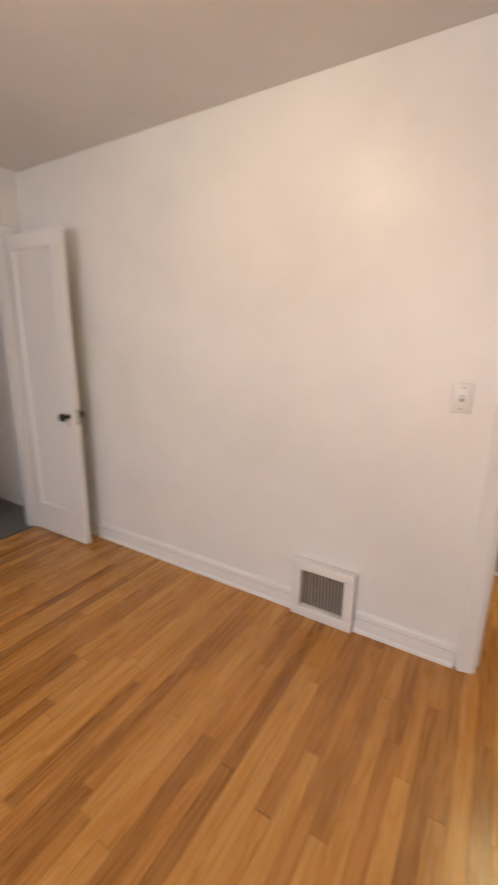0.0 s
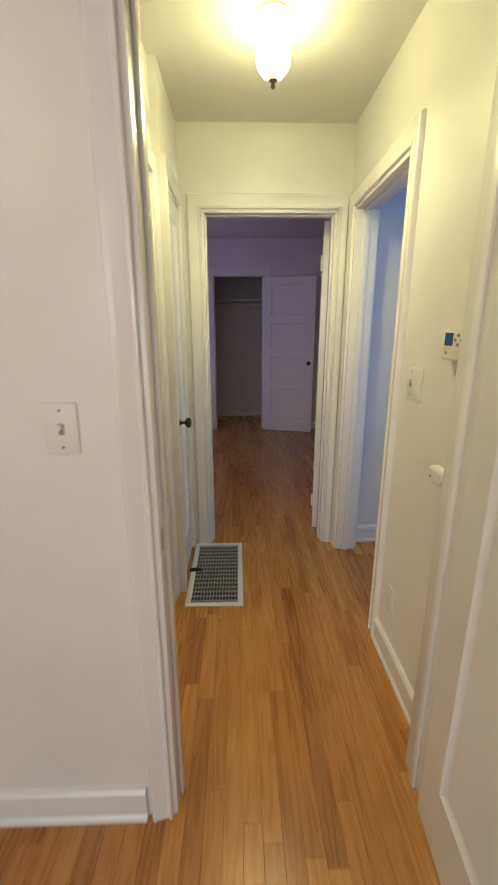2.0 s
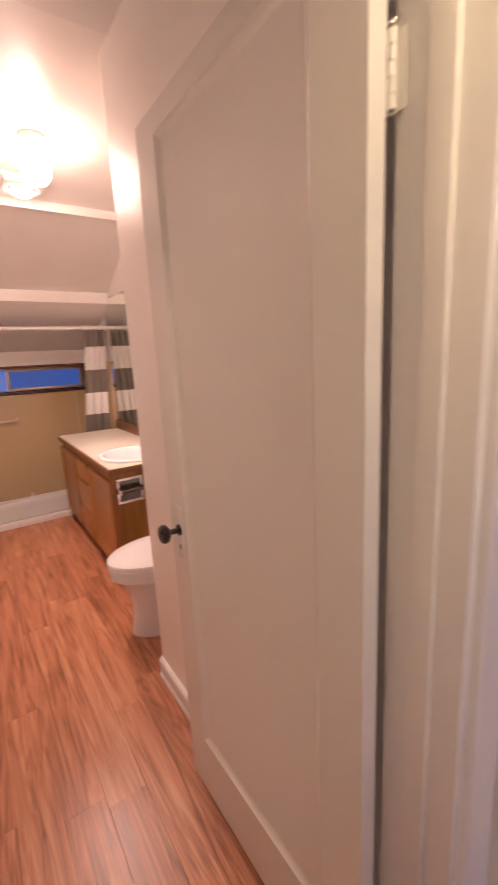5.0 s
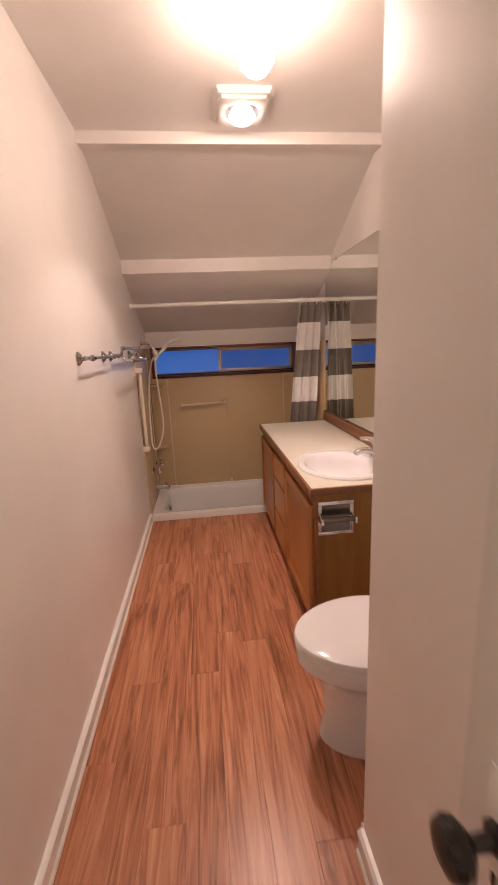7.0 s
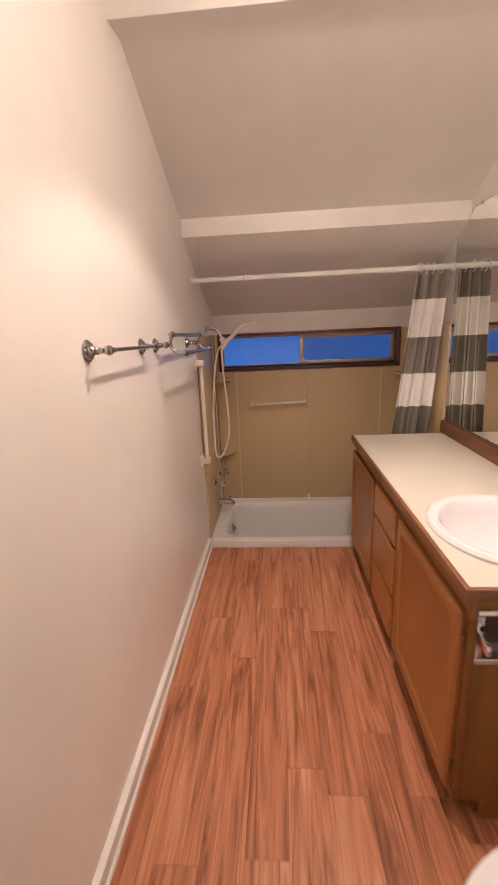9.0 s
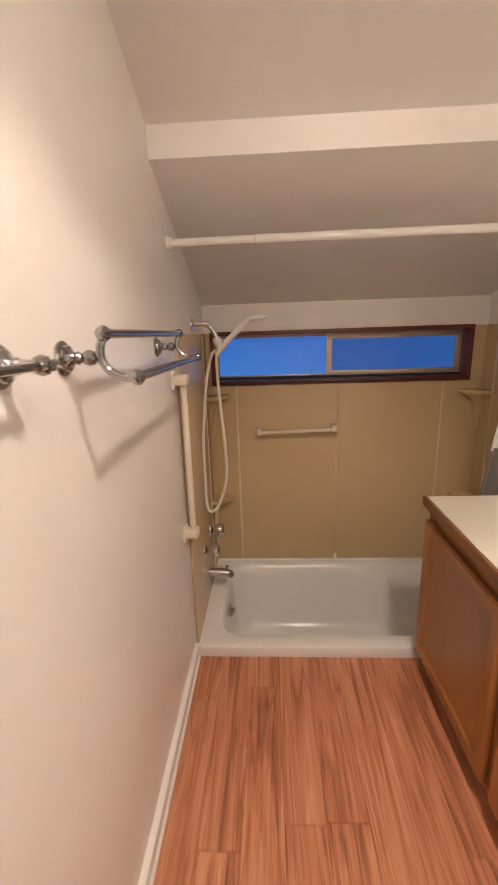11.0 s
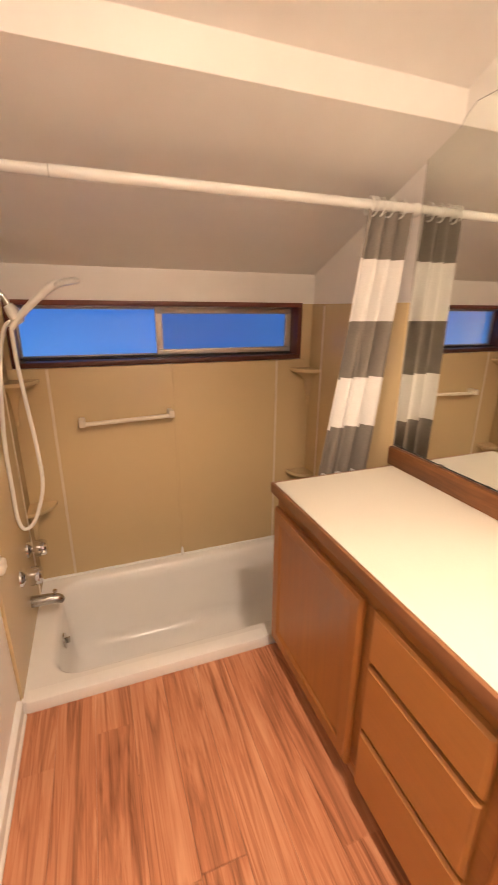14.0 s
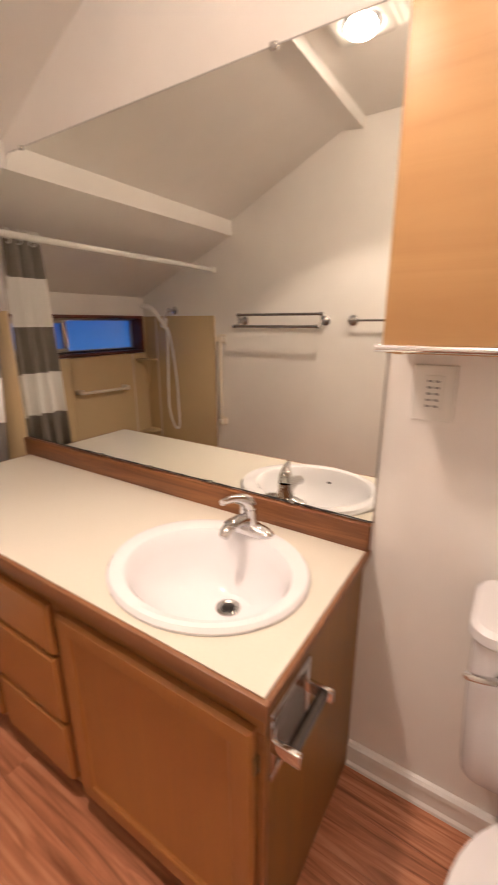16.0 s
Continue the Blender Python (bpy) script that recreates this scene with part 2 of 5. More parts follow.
def add_box(bm, x0, x1, y0, y1, z0, z1, bevel=0.0, seg=2):
    tmp = bmesh.new()
    m = Matrix.LocRotScale(((x0 + x1) / 2, (y0 + y1) / 2, (z0 + z1) / 2), None, (abs(x1 - x0), abs(y1 - y0), abs(z1 - z0)))
    bmesh.ops.create_cube(tmp, size=1.0, matrix=m)
    if bevel:
        bmesh.ops.bevel(tmp, geom=tmp.edges[:], offset=bevel, segments=seg, profile=0.5, affect="EDGES")
    merge(bm, tmp)
    return bm


def merge(bm, tmp):
    me = bpy.data.meshes.new("tmp")
    tmp.to_mesh(me)
    tmp.free()
    bm.from_mesh(me)
    bpy.data.meshes.remove(me)


def box(*args, **kw):
    return add_box(bmesh.new(), *args, **kw)


def add_loops(bm, loops, cap0=True, cap1=True, closed=True):
    """Skin between loops of equally many points."""
    rows = [[bm.verts.new(p) for p in loop] for loop in loops]
    n = len(rows[0])
    faces = []
    for a, b in zip(rows, rows[1:]):
        for i in range(n if closed else n - 1):
            j = (i + 1) % n
            faces.append(bm.faces.new((a[i], a[j], b[j], b[i])))
    if cap0:
        faces.append(bm.faces.new(rows[0][::-1]))
    if cap1:
        faces.append(bm.faces.new(rows[-1]))
    bmesh.ops.recalc_face_normals(bm, faces=faces)
    return bm


def add_prism(bm, poly, axis, a, b):
    """poly: 2D outline in the other two axes, in order (x, y, z less axis)."""
    def at(p, v):
        return {"x": (v, p[0], p[1]), "y": (p[0], v, p[1]), "z": (p[0], p[1], v)}[axis]
    return add_loops(bm, [[at(p, a) for p in poly], [at(p, b) for p in poly]])


def add_lathe(bm, profile, at, turn=(0, 0, 1), n=28):
    """profile: (radius, height) rows round the axis turn through at."""
    q = Vector((0, 0, 1)).rotation_difference(Vector(turn)).to_matrix()
    loops = [[Vector(at) + q @ Vector((max(r, 1e-4) * math.cos(2 * math.pi * i / n), max(r, 1e-4) * math.sin(2 * math.pi * i / n), h)) for i in range(n)] for r, h in profile]
    return add_loops(bm, loops)


def smooth_path(points, steps=8):
    pts = [Vector(p) for p in points]
    out = []
    for i in range(len(pts) - 1):
        a, b, c, d = pts[max(i - 1, 0)], pts[i], pts[i + 1], pts[min(i + 2, len(pts) - 1)]
        for k in range(steps):
            s = k / steps
            out.append(0.5 * ((2 * b) + (c - a) * s + (2 * a - 5 * b + 4 * c - d) * s * s + (3 * b - a - 3 * c + d) * s ** 3))
    return out + [pts[-1]]


def add_tube(bm, points, radius, n=12):
    """radius: one number, or one for each point."""
    pts = [Vector(p) for p in points]
    radii = radius if isinstance(radius, (list, tuple)) else [radius] * len(pts)
    loops, side = [], None
    for i, p in enumerate(pts):
        t = (pts[min(i + 1, len(pts) - 1)] - pts[max(i - 1, 0)]).normalized()
        if side is None:
            side = t.orthogonal().normalized()
        side = (side - t * side.dot(t)).normalized()
        up = t.cross(side)
        loops.append([p + radii[i] * (math.cos(2 * math.pi * k / n) * side + math.sin(2 * math.pi * k / n) * up) for k in range(n)])
    return add_loops(bm, loops)


def rrect(x0, x1, y0, y1, r, z, n=12):
    """A rounded rectangle of 4 n points."""
    out = []
    for cx, cy, start in ((x1 - r, y1 - r, 0), (x0 + r, y1 - r, 90), (x0 + r, y0 + r, 180), (x1 - r, y0 + r, 270)):
        for k in range(n):
            a = radians(start + 90 * k / (n - 1))
            out.append((cx + r * math.cos(a), cy + r * math.sin(a), z))
    return out


def oval(cx, cy, hx, hy, z, n=40, power=2.0):
    out = []
    for k in range(n):
        a = 2 * math.pi * k / n
        c, s = math.cos(a), math.sin(a)
        out.append((cx + hx * math.copysign(abs(c) ** (2 / power), c), cy + hy * math.copysign(abs(s) ** (2 / power), s), z))
    return out


BASE = {}


def finish(name, bm, mat, smooth=True):
    me = bpy.data.meshes.new(name)
    bmesh.ops.recalc_face_normals(bm, faces=bm.faces[:])
    bm.to_mesh(me)
    bm.free()
    for m in mat if isinstance(mat, (list, tuple)) else [mat]:
        me.materials.append(m)
    if smooth:
        me.shade_smooth()
        me.set_sharp_from_angle(angle=radians(32))
    return me


def thing(name, at, label, category, group="", kind="", rz=0.0):
    """An Empty at the thing's base. Its parts are given in the world's metres, or, with a turn rz, about the base."""
    ob = new(name)
    ob.empty_display_size = 0.05
    ob.matrix_basis = pose(*at, 0, 0, rz)
    BASE[ob] = Vector((0, 0, 0)) if rz else Vector(at)
    return tagged(ob, label, category, group, kind)


def part(name, bm, mat, parent, label=""):
    bmesh.ops.translate(bm, verts=bm.verts[:], vec=-BASE[parent])
    ob = new(name, finish(name, bm, mat))
    ob.parent = parent
    BASE[ob] = BASE[parent]
    if label:
        ob["label"] = label
    return ob


def single(name, bm, mat, label, category, kind="", at=(0, 0, 0)):
    """A thing of one mesh."""
    bmesh.ops.translate(bm, verts=bm.verts[:], vec=-Vector(at))
    ob = new(name, finish(name, bm, mat))
    ob.location = at
    BASE[ob] = Vector(at)
    return tagged(ob, label, category, "", kind)


def structure(name, bm, mat, label, category):
    return single(name, bm, mat, label, category, "structure")


# ---- large structure ----
H = 2.455
BZ = -0.02          # bathroom floor
BH = 2.52           # bedroom ceiling


def wall_y(name, x0, x1, y0, y1, openings, top, label, mat=WALL, foot=-0.06):
    """A wall along x, from y0 to y1 thick; openings: (x0, x1, head)."""
    poly = [(x0, foot)]
    for a, b, h in openings:
        poly += [(a, foot), (a, h), (b, h), (b, foot)]
    poly += [(x1, foot), (x1, top), (x0, top)]
    return structure(name, add_prism(bmesh.new(), poly, "y", y0, y1), mat, label, "wall")


def wall_x(name, x0, x1, y0, y1, openings, top, label, mat=WALL, foot=-0.06):
    poly = [(y0, foot)]
    for a, b, h in openings:
        poly += [(a, foot), (a, h), (b, h), (b, foot)]
    poly += [(y1, foot), (y1, top), (y0, top)]
    return structure(name, add_prism(bmesh.new(), poly, "x", x0, x1), mat, label, "wall")


wall_y("wall_front_room_north", -4.87, 2.7, 1.80, 1.93, [(0.070, 0.85, 2.075)], H, "smooth off-white painted plaster wall with a doorway")
wall_x("wall_hall_west", -0.20, -0.072, 1.93, 3.43, [(2.03, 2.808, 2.025), (2.95, 3.372, 2.045)], H, "off-white hall wall with two doorways")
wall_x("wall_hall_linen", -0.072, -0.036, 2.884, 3.43, [(2.95, 3.372, 2.045)], H, "off-white hall wall standing proud round the linen closet")
wall_x("wall_hall_east", 0.92, 1.04, 1.93, 3.43, [(2.58, 3.335, 2.04)], H, "off-white hall wall with a doorway to a side room")
wall_y("wall_hall_north", -1.35, 2.7, 3.43, 3.55, [(0.082, 0.848, 2.045)], BH, "off-white hall end wall with the bedroom doorway")
wall_y("wall_linen_side", -1.45, -0.20, 2.83, 2.93, [], H, "cream painted closet wall beside the bathroom door", BATHWALL)
wall_x("wall_linen_end", -1.45, -1.35, 2.93, 3.48, [], H, "cream painted closet end wall beside the toilet", BATHWALL)
wall_y("wall_bath_mirror", -4.87, -1.35, 3.48, 3.60, [], H, "cream painted bathroom wall behind mirror and toilet", BATHWALL)
# the bathroom side of the shared wall has its own warm paint
structure("wall_bath_south", box(-4.74, -0.2, 1.93, 1.934, -0.06, H), BATHWALL, "cream satin painted bathroom wall with towel bars", "wall")
structure("wall_bath_east", box(-0.204, -0.2, 1.934, 2.03, -0.06, H), BATHWALL, "cream painted strip beside the bathroom door", "wall")
w = bmesh.new()
add_box(w, -4.87, -4.74, 1.93, 3.48, -0.5, 1.14)
add_box(w, -4.87, -4.74, 1.93, 3.48, 1.435, 1.75)
add_box(w, -4.87, -4.74, 1.93, 1.972, 1.14, 1.435)
add_box(w, -4.87, -4.74, 3.402, 3.48, 1.14, 1.435)
structure("wall_bath_window", w, BATHWALL, "low cream wall with a wide slit window over the tub", "wall")
wall_x("wall_front_room_west", -2.98, -2.88, -2.7, 1.80, [(0.86, 1.64, 2.03)], H, "off-white wall with a closet doorway")
wall_x("wall_front_room_east", 2.6, 2.7, -2.7, 1.80, [], H, "off-white painted wall")
w = bmesh.new()
add_box(w, -2.88, -1.6, -2.7, -2.6, -0.06, H)
add_box(w, 0.4, 2.6, -2.7, -2.6, -0.06, H)
add_box(w, -1.6, 0.4, -2.7, -2.6, -0.06, 0.8)
add_box(w, -1.6, 0.4, -2.7, -2.6, 2.1, H)
structure("wall_front_room_south", w, WALL, "off-white wall with a wide window", "wall")
w = bmesh.new()
add_box(w, -3.95, -3.85, 0.6, 1.80, -0.06, H)
add_box(w, -3.85, -2.98, 0.6, 0.7, -0.06, H)
structure("wall_front_closet", w, WALL, "white closet walls in shade", "wall")
wall_x("wall_bedroom_west", -1.45, -1.35, 3.60, 6.68, [], BH, "off-white bedroom wall in dim light")
wall_x("wall_bedroom_east", 2.6, 2.7, 3.55, 6.68, [], BH, "off-white bedroom wall in dim light")
wall_y("wall_bedroom_north", -1.45, 2.7, 6.68, 6.78, [(-0.048, 0.643, 2.098)], BH, "off-white bedroom wall with a closet doorway")
w = bmesh.new()
add_box(w, -0.75, 1.35, 7.68, 7.78, -0.06, BH)
add_box(w, -0.75, -0.65, 6.78, 7.68, -0.06, BH)
add_box(w, 1.25, 1.35, 6.78, 7.68, -0.06, BH)
structure("wall_bedroom_closet", w, WALL, "white closet walls in shade", "wall")
wall_x("wall_side_room_east", 2.7, 2.8, 1.80, 3.55, [], H, "off-white side room wall")

structure("ceiling_front_room", box(-3.95, 2.8, -2.7, 1.80, H - 0.012, 2.65), CEIL, "matt white painted ceiling", "ceiling")
structure("ceiling_hall", box(-1.35, 2.8, 1.80, 3.43, H, 2.65), CEIL, "matt white painted hall ceiling", "ceiling")
structure("ceiling_bedroom", box(-1.45, 2.8, 3.43, 7.8, BH, 2.72), CEIL, "white bedroom ceiling in dim light", "ceiling")
steps = [(-1.35, H), (-2.935, H), (-2.935, 2.400), (-3.06, 2.414), (-3.83, 2.048), (-3.83, 1.955), (-4.74, 1.58), (-4.9, 1.58), (-4.9, 2.65), (-1.35, 2.65)]
structure("ceiling_bath", add_prism(bmesh.new(), steps, "y", 1.80, 3.60), BATHWALL, "cream ceiling that steps and slopes down to the window", "ceiling")

under = box(-2.98, 2.8, -2.7, 1.93, -0.06, -0.012)
add_box(under, -0.178, 2.8, 1.93, 3.55, -0.06, -0.012)
floor_wood = structure("floor_oak", under, DARK, "honey oak strip floor with a satin finish", "floor")
floor_bed = structure("floor_bedroom", box(-1.45, 2.7, 3.55, 7.78, -0.06, -0.012), DARK, "oak strip floor in the dim bedroom", "floor")
floor_bath = structure("floor_bath", box(-3.975, -0.19, 1.93, 3.48, -0.10, BZ - 0.008), DARK, "red-brown wood-look laminate bathroom floor", "floor")
structure("floor_closet", box(-3.85, -2.9, 0.7, 1.80, -0.05, 0.004), CARPET, "grey carpet in the closet", "floor")
structure("threshold", box(-0.215, -0.175, 2.03, 2.808, -0.06, 0.002, bevel=0.003), EDGE, "dark wood threshold between hall and bathroom", "trim")

PROFILE = [(0.0, 0.0), (0.0, 0.011), (0.003, 0.016), (0.010, 0.0165), (0.013, 0.012), (0.017, 0.0105), (0.022, 0.012), (0.036, 0.0155), (0.050, 0.018), (0.060, 0.021), (0.067, 0.0215), (0.073, 0.018), (0.077, 0.010), (0.078, 0.0)]


def casing(name, axis, face, out, u0, u1, head, foot=0.0, clip=None, wide=1.0, deep=1.0):
    """Moulded casing with mitred corners round a doorway. axis: the way the wall runs; out: +1 or -1, to the side where it stands proud."""
    loops = []
    for w_, d in PROFILE:
        w_, d = w_ * wide, d * deep
        a = u0 - w_ if clip is None else max(u0 - w_, clip[0])
        b = u1 + w_ if clip is None else min(u1 + w_, clip[1])
        pts = [(a, foot), (a, head + w_), (b, head + w_), (b, foot)]
        loops.append([(u, face + out * d, z) if axis == "x" else (face + out * d, u, z) for u, z in pts])
    bm = add_loops(bmesh.new(), loops, cap0=False, cap1=False, closed=False)
    return structure(name, bm, TRIM, "white moulded wooden door casing", "trim")


def jamb(name, axis, a, b, u0, u1, head, stop, foot=0.0):
    """The lining of a doorway, from a to b through the wall, with a door stop."""
    bm = bmesh.new()
    t = 0.018

    def put(p0, p1, q0, q1, z0, z1):
        if axis == "x":
            add_box(bm, p0, p1, q0, q1, z0, z1, bevel=0.002)
        else:
            add_box(bm, q0, q1, p0, p1, z0, z1, bevel=0.002)
    put(u0 - 0.002, u0 + t, a - 0.002, b + 0.002, foot, head - t)
    put(u1 - t, u1 + 0.002, a - 0.002, b + 0.002, foot, head - t)
    put(u0 - 0.002, u1 + 0.002, a - 0.002, b + 0.002, head - t, head + 0.002)
    put(u0 + t, u0 + t + 0.010, stop, stop + 0.035, foot, head - t)
    put(u1 - t - 0.010, u1 - t, stop, stop + 0.035, foot, head - t)
    put(u0 + t, u1 - t, stop, stop + 0.035, head - t - 0.010, head - t)
    return structure(name, bm, TRIM, "white painted wooden door lining with a stop", "trim")


casing("trim_front_doorway", "x", 1.80, -1, 0.074, 0.85, 2.075, wide=0.80)
casing("trim_front_doorway_hall", "x", 1.93, 1, 0.070, 0.85, 2.075, clip=(-0.058, 0.918))
jamb("trim_front_lining", "x", 1.80, 1.93, 0.070, 0.85, 2.075, 1.85)
casing("trim_bath_doorway", "y", -0.072, 1, 2.03, 2.808, 2.025, clip=(1.96, 2.8835))
jamb("trim_bath_lining", "y", -0.20, -0.072, 2.03, 2.808, 2.025, -0.15, foot=BZ)
casing("trim_linen_doorway", "y", -0.036, 1, 2.95, 3.372, 2.045, clip=(2.8845, 3.4302))
jamb("trim_linen_lining", "y", -0.20, -0.036, 2.95, 3.372, 2.045, -0.107)
casing("trim_bedroom_doorway", "x", 3.43, -1, 0.082, 0.848, 2.045, clip=(-0.0145, 0.897))
casing("trim_bedroom_doorway_inner", "x", 3.55, 1, 0.082, 0.848, 2.045)
jamb("trim_bedroom_lining", "x", 3.43, 3.55, 0.082, 0.848, 2.045, 3.462)
casing("trim_side_doorway", "y", 0.92, -1, 2.58, 3.335, 2.04, clip=(2.4, 3.40))
casing("trim_side_doorway_inner", "y", 1.04, 1, 2.58, 3.335, 2.04)
jamb("trim_side_lining", "y", 0.92, 1.04, 2.58, 3.335, 2.04, 0.96)
casing("trim_front_closet_doorway", "y", -2.88, 1, 0.86, 1.64, 2.03)
jamb("trim_front_closet_lining", "y", -2.98, -2.88, 0.86, 1.64, 2.03, -2.95)
casing("trim_bedroom_closet_doorway", "x", 6.68, -1, -0.048, 0.643, 2.098, deep=0.35)
jamb("trim_bedroom_closet_lining", "x", 6.68, 6.78, -0.048, 0.643, 2.098, 6.72)

BASEBOARD = [(0.0, 0.0), (0.0, 0.022), (0.010, 0.021), (0.017, 0.014), (0.060, 0.0135), (0.066, 0.019), (0.082, 0.018), (0.090, 0.010), (0.092, 0.0)]


def baseboard(name, axis, face, out, u0, u1, foot=0.0, label="white painted baseboard with a shoe moulding", high=1.28):
    loops = []
    for z, d in BASEBOARD:
        loops.append([(u, face + out * d, foot + z * high) if axis == "x" else (face + out * d, u, foot + z * high) for u in (u0, u1)])
    bm = bmesh.new()
    rows = [[bm.verts.new(p) for p in loop] for loop in loops]
    for a, b in zip(rows, rows[1:]):
        bm.faces.new((a[0], a[1], b[1], b[0]))
    bm.faces.new([r[0] for r in rows])
    bm.faces.new([r[1] for r in rows][::-1])
    return structure(name, bm, TRIM, label, "baseboard")


baseboard("baseboard_front", "x", 1.80, -1, -2.88, -0.79)
baseboard("baseboard_front_short", "x", 1.80, -1, -0.452, 0.0)
baseboard("baseboard_front_east", "x", 1.80, -1, 0.93, 2.6)
baseboard("baseboard_front_west", "y", -2.88, 1, -2.6, 0.78)
baseboard("baseboard_hall", "y", 0.92, -1, 1.93, 2.502)
baseboard("baseboard_side_room", "x", 3.43, -1, 1.04, 2.7)
baseboard("baseboard_bedroom", "x", 6.68, -1, -1.35, -0.126)
baseboard("baseboard_bedroom_east", "x", 6.68, -1, 0.721, 2.6)
baseboard("baseboard_closet", "x", 7.68, -1, -0.65, 1.25)
baseboard("baseboard_bath_south", "x", 1.934, 1, -3.955, -0.2, BZ, "white bathroom baseboard with a scuffed top edge", 0.86)
baseboard("baseboard_bath_mirror", "x", 3.48, -1, -2.32, -1.45, BZ, high=1.0)
baseboard("baseboard_linen", "x", 2.83, -1, -1.45, -0.2, BZ, high=1.0)
baseboard("baseboard_linen_end", "y", -1.45, -1, 2.83, 3.48, BZ, high=1.0)

# ---- doors ----


def add_panel_door(bm, width, height, thick, rail=0.105, foot=0.21, lid=0.09, rows=1):
    """A flush-moulded panel door in its own axes: hinge edge at x 0, width along x, faces at y +-thick / 2."""
    zs = [foot + (height - foot - lid) * k / rows for k in range(rows + 1)]
    for side in (-1, 1):
        f = side * thick / 2
        holes = []
        for k in range(rows):
            a, b = zs[k] + (0.05 if k else 0.0), zs[k + 1] - (0.05 if k < rows - 1 else 0.0)
            holes.append((rail, width - rail, a, b))
        xs = [0, rail, width - rail, width]
        cuts = [0] + [z for h in holes for z in (h[2], h[3])] + [height]
        for i in range(3):
            for k in range(len(cuts) - 1):
                if i == 1 and k % 2 == 1:
                    x0, x1, a, b = xs[1], xs[2], cuts[k], cuts[k + 1]
                    steps_ = [(0.0, 0.0), (0.003, 0.003), (0.016, 0.012), (0.020, 0.013)]
                    loops = [[(x0 + w_, f - side * d, a + w_), (x1 - w_, f - side * d, a + w_), (x1 - w_, f - side * d, b - w_), (x0 + w_, f - side * d, b - w_)] for w_, d in steps_]
                    add_loops(bm, loops, cap0=False)
                else:
                    vs = [bm.verts.new((x, f, z)) for x, z in ((xs[i], cuts[k]), (xs[i + 1], cuts[k]), (xs[i + 1], cuts[k + 1]), (xs[i], cuts[k + 1]))]
                    bm.faces.new(vs)
    t = thick / 2
    ring = [(0, 0), (width, 0), (width, height), (0, height)]
    for (xa, za), (xb, zb) in zip(ring, ring[1:] + ring[:1]):
        bm.faces.new([bm.verts.new(p) for p in ((xa, -t, za), (xb, -t, zb), (xb, t, zb), (xa, t, za))])
    bmesh.ops.remove_doubles(bm, verts=bm.verts[:], dist=0.0002)
    return bm


def door(name, hinge, rz, width, height, label, knob_z=0.90, knobs=(-1, 1), hinges=(-1,), rows=1, rail=0.105, thick=0.035, plate=True, lid=0.09):
    """A hung door: its leaf with knobs, plates and hinges as parts. Local +x runs from the hinge edge to the free edge."""
    root = thing(name, hinge, label, "door", kind="structure", rz=rz if rz else 0.001)
    leaf = part("door_leaf", add_panel_door(bmesh.new(), width, height, thick, rail, lid=lid, rows=rows), TRIM, root)
    t = thick / 2
    kx = width - 0.062
    for side in knobs:
        if plate:
            part("key_plate", add_box(bmesh.new(), kx - 0.019, kx + 0.019, side * t, side * (t + 0.003), knob_z - 0.09, knob_z + 0.075, bevel=0.001), TRIM, leaf, "painted-over oblong knob plate")
            part("keyhole", add_box(bmesh.new(), kx - 0.003, kx + 0.003, side * (t + 0.003), side * (t + 0.0042), knob_z - 0.062, knob_z - 0.046), DARK, leaf, "dark keyhole")
        prof = [(0.0, 0.0), (0.017, 0.0), (0.017, 0.005), (0.009, 0.009), (0.008, 0.028), (0.016, 0.033), (0.0265, 0.042), (0.028, 0.050), (0.024, 0.059), (0.012, 0.064), (0.0, 0.065)]
        part("door_knob", add_lathe(bmesh.new(), prof, (kx, side * (t + 0.003), knob_z), (0, side, 0)), BLACK, leaf, "black porcelain knob")
    part("latch_plate", box(width, width + 0.0015, -0.011, 0.011, knob_z - 0.05, knob_z + 0.05), NICKEL, leaf, "worn metal latch plate")
    for side in hinges:
        for z in (0.22, height - 0.24):
            hb = bmesh.new()
            y = side * (t + 0.005)
            for k in range(5):
                add_lathe(hb, [(0.0055, 0), (0.0065, 0.001), (0.0065, 0.0165), (0.0055, 0.0175)], (-0.004, y, z - 0.045 + 0.018 * k), n=12)
            pins = bmesh.new()
            for e in (-0.054, 0.0465):
                add_lathe(pins, [(0.0, 0), (0.0065, 0.002), (0.0065, 0.005), (0.0, 0.008)], (-0.004, y, z + e), n=12)
            for dz in (-0.032, 0.0, 0.032):
                add_lathe(pins, [(0.0, 0.0), (0.0035, 0.0), (0.003, 0.001), (0.0, 0.0012)], (-0.013, side * (t + 0.0141), z + dz), (0, side, 0), n=8)
            part("hinge_pin", pins, NICKEL, root, "bare metal pin ends and screws")
            add_box(hb, -0.020, -0.004, side * (t + 0.0125), side * (t + 0.0140), z - 0.045, z + 0.045)
            part("hinge", hb, TRIM, root, "paint-covered butt hinge")
    return root


